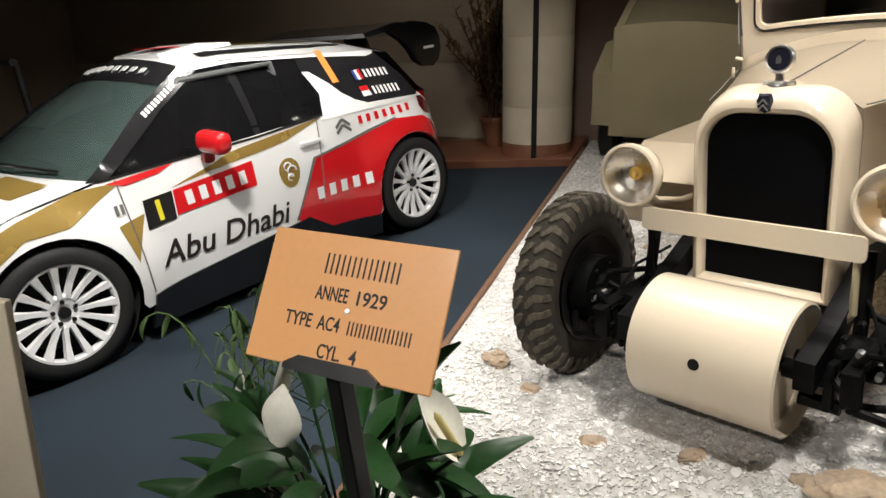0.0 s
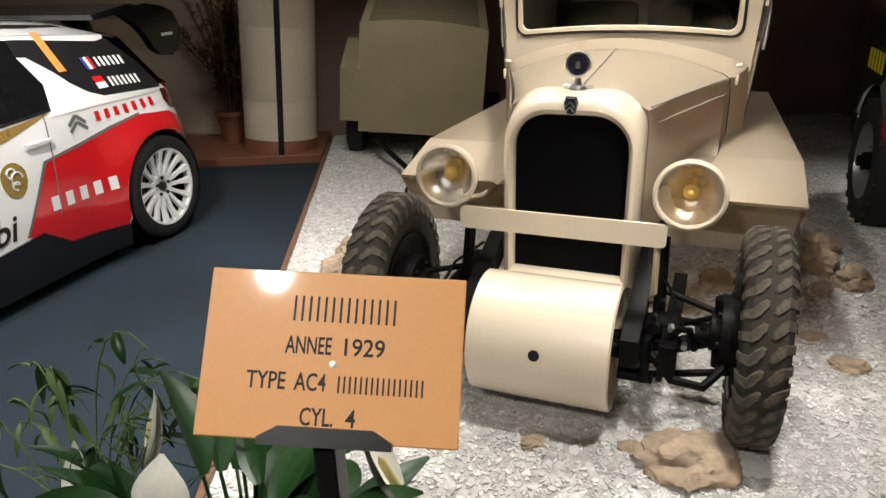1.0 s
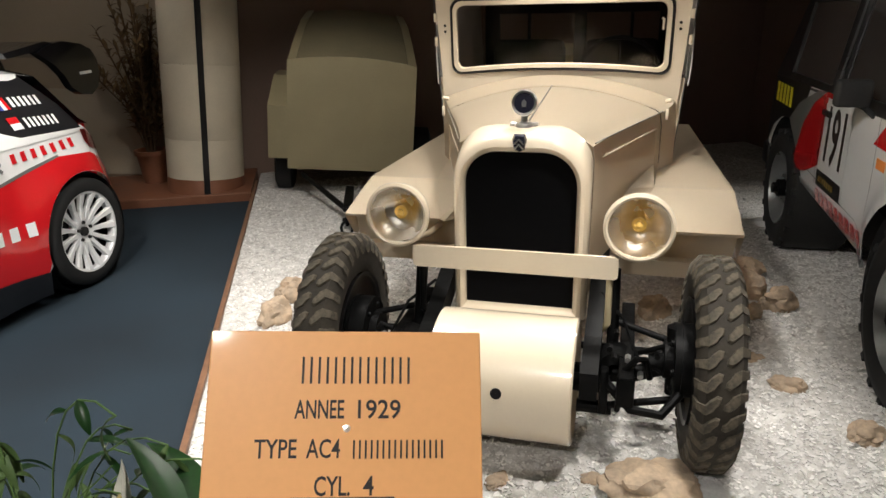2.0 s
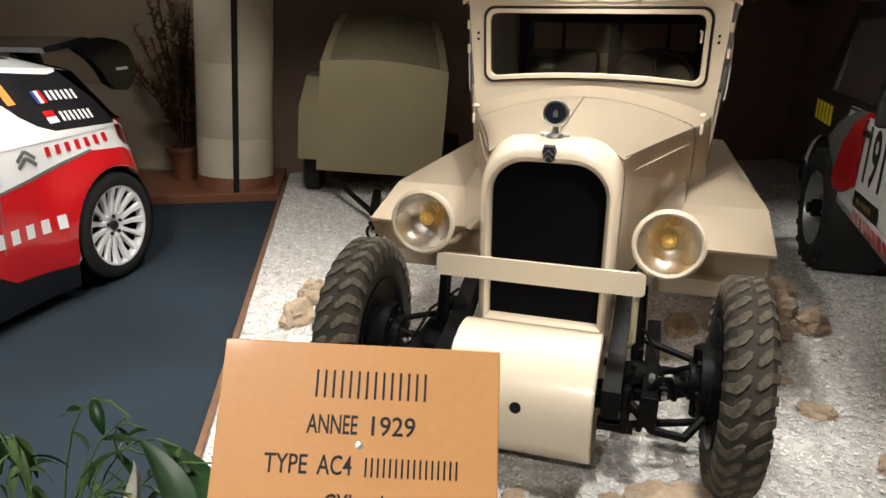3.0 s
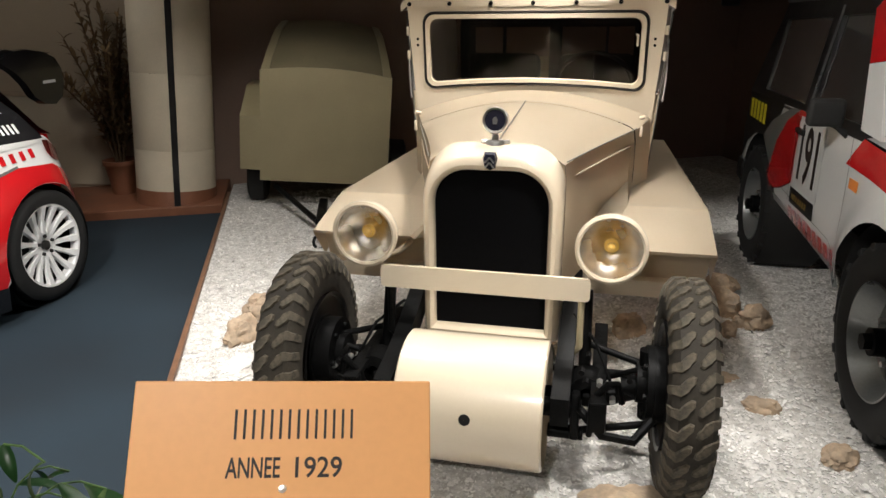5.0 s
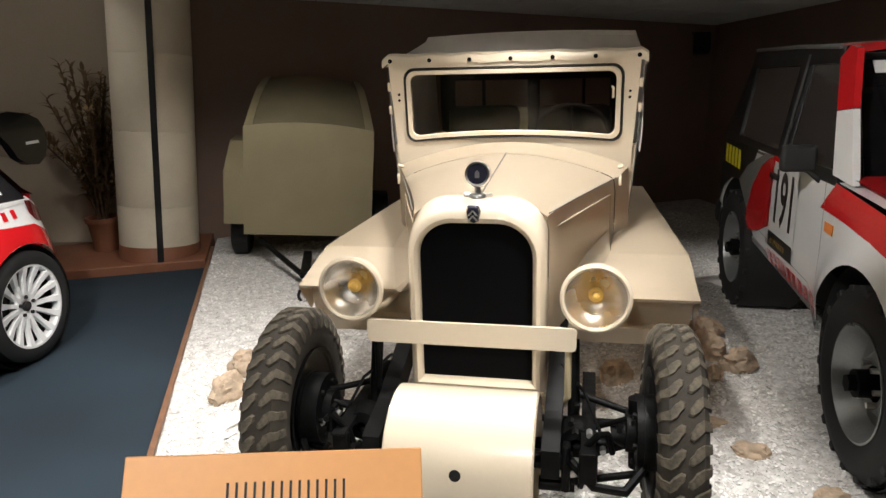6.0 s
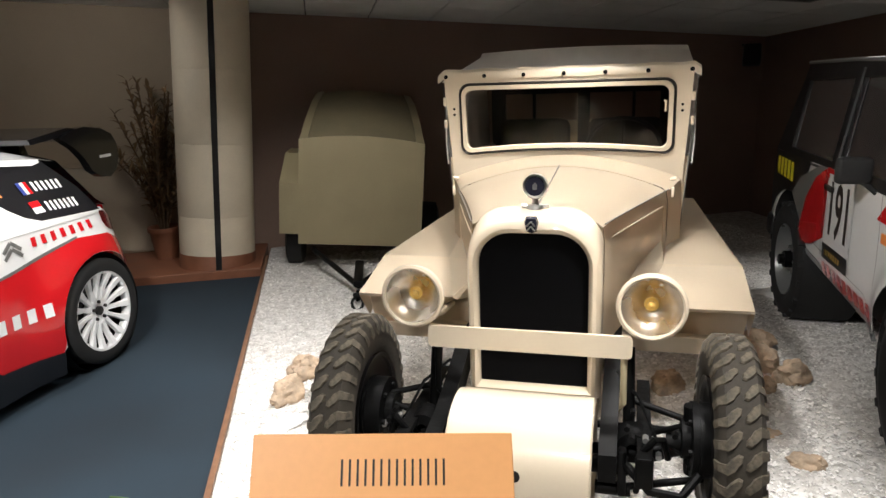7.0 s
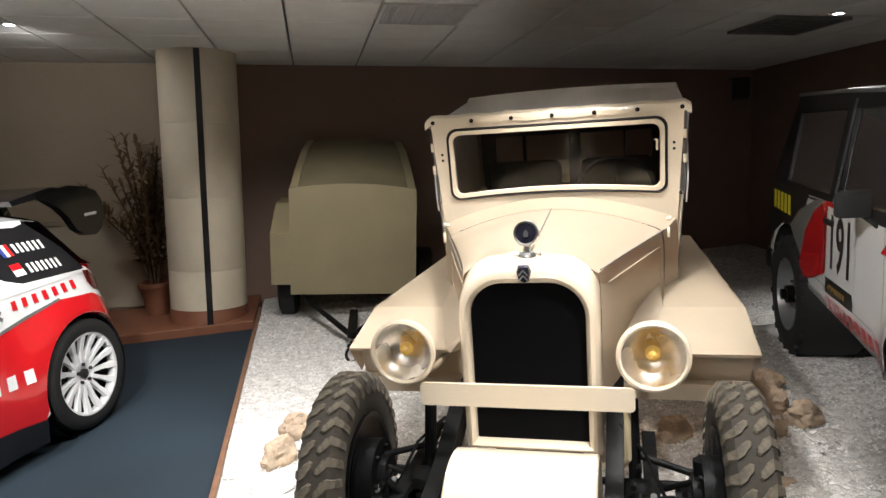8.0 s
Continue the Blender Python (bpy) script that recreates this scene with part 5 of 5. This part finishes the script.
# ---- stones, chips and plants ----
def rock(x, y, size, flat, seed, label="pale ochre limestone rock lying on the gravel", turn=0.0, mat=ROCK):
    bm = blank()
    bmesh.ops.create_icosphere(bm, subdivisions=4 if size > 0.1 else 3, radius=1.0)
    for v in bm.verts:
        d = v.co.normalized()
        k = 1 + 0.34 * noise.noise(d * 1.3 + Vector((seed, 0, 0))) + 0.16 * noise.noise(d * 3.1 + Vector((0, seed, 0))) + 0.06 * noise.noise(d * 8 + Vector((0, 0, seed)))
        cell = noise.cell(d * 2.2 + Vector((seed, seed, 0)))
        k *= 1 + 0.1 * (cell - 0.5)
        v.co = Vector((d.x * k * size * 0.5, d.y * k * size * 0.36, max(-0.3 * size * flat, d.z * k * size * 0.5 * flat)))
    low = min(v.co.z for v in bm.verts)
    for v in bm.verts:
        v.co.z -= low
    o = single("rock", bm, mat, DECK @ pose(x, y, 0.004, 0, 0, turn), label, "rock", "rocks on the gravel")
    return o


for n, (x, y, size, flat, turn) in enumerate(((0.485, -0.72, 0.33, 0.42, 10), (-1.32, 0.38, 0.2, 0.85, 60), (-1.34, 0.70, 0.23, 0.7, 20), (1.27, 0.92, 0.21, 0.75, 30), (1.12, 0.8, 0.13, 0.75, 80), (1.15, 1.08, 0.22, 0.85, 140),
                                              (1.18, 1.35, 0.2, 0.8, 10), (0.62, 0.75, 0.2, 0.7, 50), (-0.97, -0.55, 0.13, 0.6, 0), (-0.34, -0.83, 0.1, 0.4, 30), (-0.02, -0.74, 0.11, 0.5, 70), (0.3, -0.66, 0.09, 0.4, 20),
                                              (1.11, 0.07, 0.15, 0.55, -25), (1.0, 0.32, 0.12, 0.4, 15), (1.3, -0.25, 0.16, 0.55, 40), (-0.72, -0.66, 0.09, 0.5, 5), (0.95, 0.5, 0.1, 0.4, 65), (-1.0, 1.0, 0.1, 0.4, 33))):
    rock(x, y, size, flat, 3.7 * n + 1.3, turn=turn)
for n, (x, y, size, turn) in enumerate(((-1.22, 0.12, 0.22, 70), (0.68, -0.66, 0.16, 12), (0.15, -0.95, 0.12, 50), (1.5, 2.4, 0.3, 0))):
    rock(x, y, size, 0.22, 50 + n, "flat white stone slab on the gravel", turn, CHIP)


def chips():
    """Loose flat chips scattered over the bed."""
    rng = np.random.default_rng(7)
    count = 90000
    u = rng.uniform(KERB_U + 0.01, 3.3, count)
    v = BED_V + 0.02 + (WALL_V - BED_V - 0.5) * rng.uniform(0, 1, count) ** 1.5
    verts, faces = [], []
    for k in range(count):
        size = 0.0035 + 0.0075 * rng.random() ** 1.8 + (0.012 * rng.random() if rng.random() < 0.1 else 0.0)
        sides = 4 + int(rng.random() * 3)
        a0, tilt, az = rng.random() * 6.28, rng.normal(0, 0.4), rng.random() * 6.28
        z = 0.016 + 0.012 * noise.noise((u[k] * 2.2, v[k] * 2.2, 0)) + 0.006 * noise.noise((u[k] * 9, v[k] * 9, 3)) + 0.003 * rng.random()
        stretch, th, base = 0.45 + 0.55 * rng.random(), 0.003, len(verts)
        for lift in (0.0, th):
            for j in range(sides):
                a = a0 + 6.283 * (j + 0.3 * math.sin(k + j * 2.3)) / sides
                px, py = size * math.cos(a), size * stretch * math.sin(a)
                verts.append((u[k] + px * math.cos(az) - py * math.sin(az), v[k] + px * math.sin(az) + py * math.cos(az), z + lift + px * tilt))
        faces.append(tuple(range(base + sides, base + 2 * sides)))
        for j in range(sides):
            i = (j + 1) % sides
            faces.append((base + j, base + i, base + sides + i, base + sides + j))
    me = bpy.data.meshes.new("gravel_chips")
    me.from_pydata(verts, [], faces)
    me.materials.append(CHIP)
    o = new("gravel_chips", me)
    o.matrix_world = PLAN
    tagged(o, "loose flat whitish stone chips scattered over the bed", "gravel", kind="stuff")


chips()


def blade(length, width, bend, fold=0.25, rows=9, tip=1.0):
    """A leaf along +y that bends down in z, with a folded midrib."""
    bm, rings = blank(), []
    for k in range(rows + 1):
        f = k / rows
        w = width * (math.sin(math.pi * min(1, f * 0.93 + 0.05)) ** 0.8) * (1 - 0.25 * f) + 0.001
        y, z = length * f * (1 - 0.18 * bend * f), length * (0.1 * f - bend * f * f * 0.6)
        rings.append([(-w, y, z + fold * w), (-w * 0.5, y, z + fold * w * 0.35), (0, y, z), (w * 0.5, y, z + fold * w * 0.35), (w, y, z + fold * w)])
    return loft(bm, rings, False)


def spathe(size):
    """The white hood of a lily flower, cupped round its spike."""
    rings = []
    for k in range(10):
        f = k / 9
        w = size * 0.42 * math.sin(math.pi * (0.1 + 0.88 * f)) ** 0.9
        row = []
        for j in range(9):
            a = (j / 8 - 0.5) * 2.6 * (1 - 0.45 * f)
            row.append((w * math.sin(a), -w * math.cos(a) * 0.8 + w * 0.5, size * f))
        rings.append(row)
    return loft(blank(), rings, False)


def lily(x, y):
    t = thing("peace_lily", DECK @ pose(x, y, 0), "leafy peace lily with white hooded flowers beside the sign", "plant")
    part("pot", lathe(blank(), [(0.0, 0.001), (0.0, 0.12), (0.02, 0.13), (0.3, 0.17), (0.32, 0.18), (0.31, 0.16), (0.28, 0.15), (0.28, 0.001)], "z", 32), BLACK, t, "dark plain pot")
    rng = random.Random(11)
    for k in range(58):
        a = rng.random() * 6.283
        out = 0.06 + 0.24 * rng.random() ** 0.7
        h = 0.72 - 0.9 * max(0, out - 0.12) - 0.22 * rng.random()
        root, top = Vector((0.05 * math.cos(a), 0.05 * math.sin(a), 0.28)), Vector((out * math.cos(a), out * math.sin(a) * 0.8, h))
        mid = (root + top) / 2 + Vector((0, 0, 0.06))
        part("stem", pipe(blank(), [root, mid, top], 0.004, 5), LEAF, t)
        bm = blade(0.2 + 0.11 * rng.random(), 0.034 + 0.022 * rng.random(), 0.3 + 0.9 * rng.random(), 0.3 + 0.3 * rng.random())
        part("leaf", bm, LEAF, t, m=Matrix.Translation(top) @ pose(0, 0, 0, 62 * rng.random() + 8 - 40 * out, rng.uniform(-25, 25), math.degrees(a) - 90 + rng.uniform(-40, 40)))
    for fx, fy, fz, tilt, turn, size in ((-0.22, 0.03, 0.66, 12, 130, 0.17), (-0.15, -0.05, 0.60, -16, 20, 0.15), (-0.40, 0.0, 0.53, 12, 160, 0.16), (0.29, 0.1, 0.66, 20, -60, 0.19)):
        top = Vector((fx, fy, fz))
        part("flower_stem", pipe(blank(), [(0, 0, 0.28), (fx * 0.4, fy * 0.4, 0.5), top], 0.005, 6), LEAF, t)
        f = part("flower", spathe(size), PETAL, t, "white hooded flower", m=Matrix.Translation(top) @ pose(0, 0, 0, tilt, 8, turn))
        part("spadix", lathe(blank(), [(0.0, 0.006), (0.02, 0.009), (size * 0.55, 0.008), (size * 0.62, 0.001)], "z", 10), SPADIX, f, "pale spike")


lily(-0.36, -1.88)


def reed_clump():
    """Thin arching stalks with narrow leaves, in a low pot."""
    t = thing("reed_plant", DECK @ pose(-0.81, -1.8, 0), "thin arching green reeds with narrow pale leaves", "plant")
    part("pot", lathe(blank(), [(0.0, 0.001), (0.0, 0.1), (0.22, 0.13), (0.22, 0.001)], "z", 24), BLACK, t, "dark plain pot")
    rng = random.Random(5)
    for k in range(17):
        side = -1 if k % 5 < 2 else 1
        dx = (-0.36 + 0.3 * rng.random()) if side < 0 else 0.14 + 0.24 * rng.random()
        dy = rng.uniform(-0.08, 0.14)
        h = rng.uniform(0.66, 0.98) if side > 0 else rng.uniform(0.58, 0.86)
        root, lean, tip = Vector((0.02 * rng.uniform(-1, 1), 0.02 * rng.uniform(-1, 1), 0.2)), Vector((dx * 0.35, dy * 0.4, h * 1.12)), Vector((dx * 1.05, dy, h * 0.94))
        pts = [root * (1 - f) ** 2 + lean * 2 * f * (1 - f) + tip * f * f for f in [q / 9 for q in range(10)]]
        part("stalk", pipe(blank(), pts, 0.002, 5), GRASS, t)
        for j in range(4):
            p = pts[5 + j] if j < 3 else pts[9]
            bm = blade(rng.uniform(0.06, 0.12), rng.uniform(0.006, 0.012), rng.uniform(0.5, 1.6), 0.4, 7)
            part("leaf", bm, GRASS if rng.random() < 0.45 else LEAF, t, m=Matrix.Translation(p) @ pose(0, 0, 0, rng.uniform(-75, 10), rng.uniform(-30, 30), rng.uniform(0, 360)))
    for k in range(7):
        x0 = 0.1 + 0.25 * rng.random()
        pts = [Vector((x0 + 0.05 * math.sin(a * 0.9 + k), 0.05 * math.cos(a * 0.7 + k), 0.55 + 0.035 * a)) for a in range(7)]
        part("tendril", pipe(blank(), pts, 0.0018, 5), GRASS, t)


reed_clump()


def dry_bush():
    t = thing("potted_bush", DECK @ pose(-3.62, 2.95, 0.06), "brown dried bush in a red clay pot", "plant")
    part("pot", lathe(blank(), [(0.0, 0.001), (0.0, 0.1), (0.26, 0.135), (0.26, 0.15), (0.3, 0.15), (0.3, 0.13), (0.26, 0.12), (0.26, 0.001)], "z", 32), TERRA, t, "red clay pot")
    rng = random.Random(3)
    leaves = blank()
    for k in range(34):
        a = rng.random() * 6.283
        out, h = rng.uniform(0.08, 0.5), rng.uniform(0.8, 1.62)
        out *= 1.1 if h < 1.35 else 0.6
        pts = [Vector((0.03 * math.cos(a), 0.03 * math.sin(a), 0.26)), Vector((out * 0.3 * math.cos(a), out * 0.3 * math.sin(a), 0.26 + (h - 0.26) * 0.5)), Vector((out * math.cos(a), out * math.sin(a), h))]
        part("branch", pipe(blank(), pts, 0.007, 5), BARK, t)
        for j in range(40):
            f = 0.2 + 0.8 * j / 39
            p = pts[0].lerp(pts[1], f * 2) if f < 0.5 else pts[1].lerp(pts[2], f * 2 - 1)
            one = blade(rng.uniform(0.07, 0.14), rng.uniform(0.01, 0.02), rng.uniform(0, 0.8), 0.3, 3)
            one.transform(Matrix.Translation(p) @ pose(0, 0, 0, rng.uniform(10, 75), 0, rng.uniform(0, 360)))
            me = bpy.data.meshes.new("tmp")
            one.to_mesh(me)
            one.free()
            leaves.from_mesh(me)
            bpy.data.meshes.remove(me)
    tagged(part("foliage", leaves, DRY, t, "dry brown leaves"), kind="stuff")


dry_bush()


# ---- small fittings ----
def wall_camera():
    t = thing("wall_loudspeaker", pose(1.72, 4.82, 2.2, 0, 0, 21.5), "small black loudspeaker high in the wall corner", "loudspeaker")
    part("body", box(blank(), 0.17, 0.13, 0.2, pose(0, 0, 0, -20, 0, -30), 0.02), BLACK, t)
    part("bracket", rod(blank(), (0, 0.03, 0.03), (0.02, 0.2, 0.12), 0.015), BLACK, t)


wall_camera()


def side_panel():
    t = thing("standing_panel", DECK @ pose(-0.89, -2.3, 0, 0, 0, 30), "plain beige board on a stand beside the plants", "panel")
    part("board", box(blank(), 0.3, 0.02, 0.62, pose(-0.15, 0, 0.76, 0, 10, 0), 0.004), PILLAR, t, smooth=False)
    part("stand", box(blank(), 0.05, 0.04, 0.5, pose(-0.15, 0.02, 0.25), 0.004), BLACK, t, smooth=False)


side_panel()


def guard_rail():
    t = thing("guard_rail", DECK @ pose(-5.6, -0.75, 0), "black tubular rail behind the rally car", "railing")
    part("rail", rod(blank(), (-1.6, 0.1, 1.42), (0.5, 0.0, 1.42), 0.03, 12), BLACK, t)
    for x in (-1.2, 0.45):
        part("post", rod(blank(), (x, 0.03, -0.02), (x, 0.03, 1.42), 0.03, 12), BLACK, t)


guard_rail()
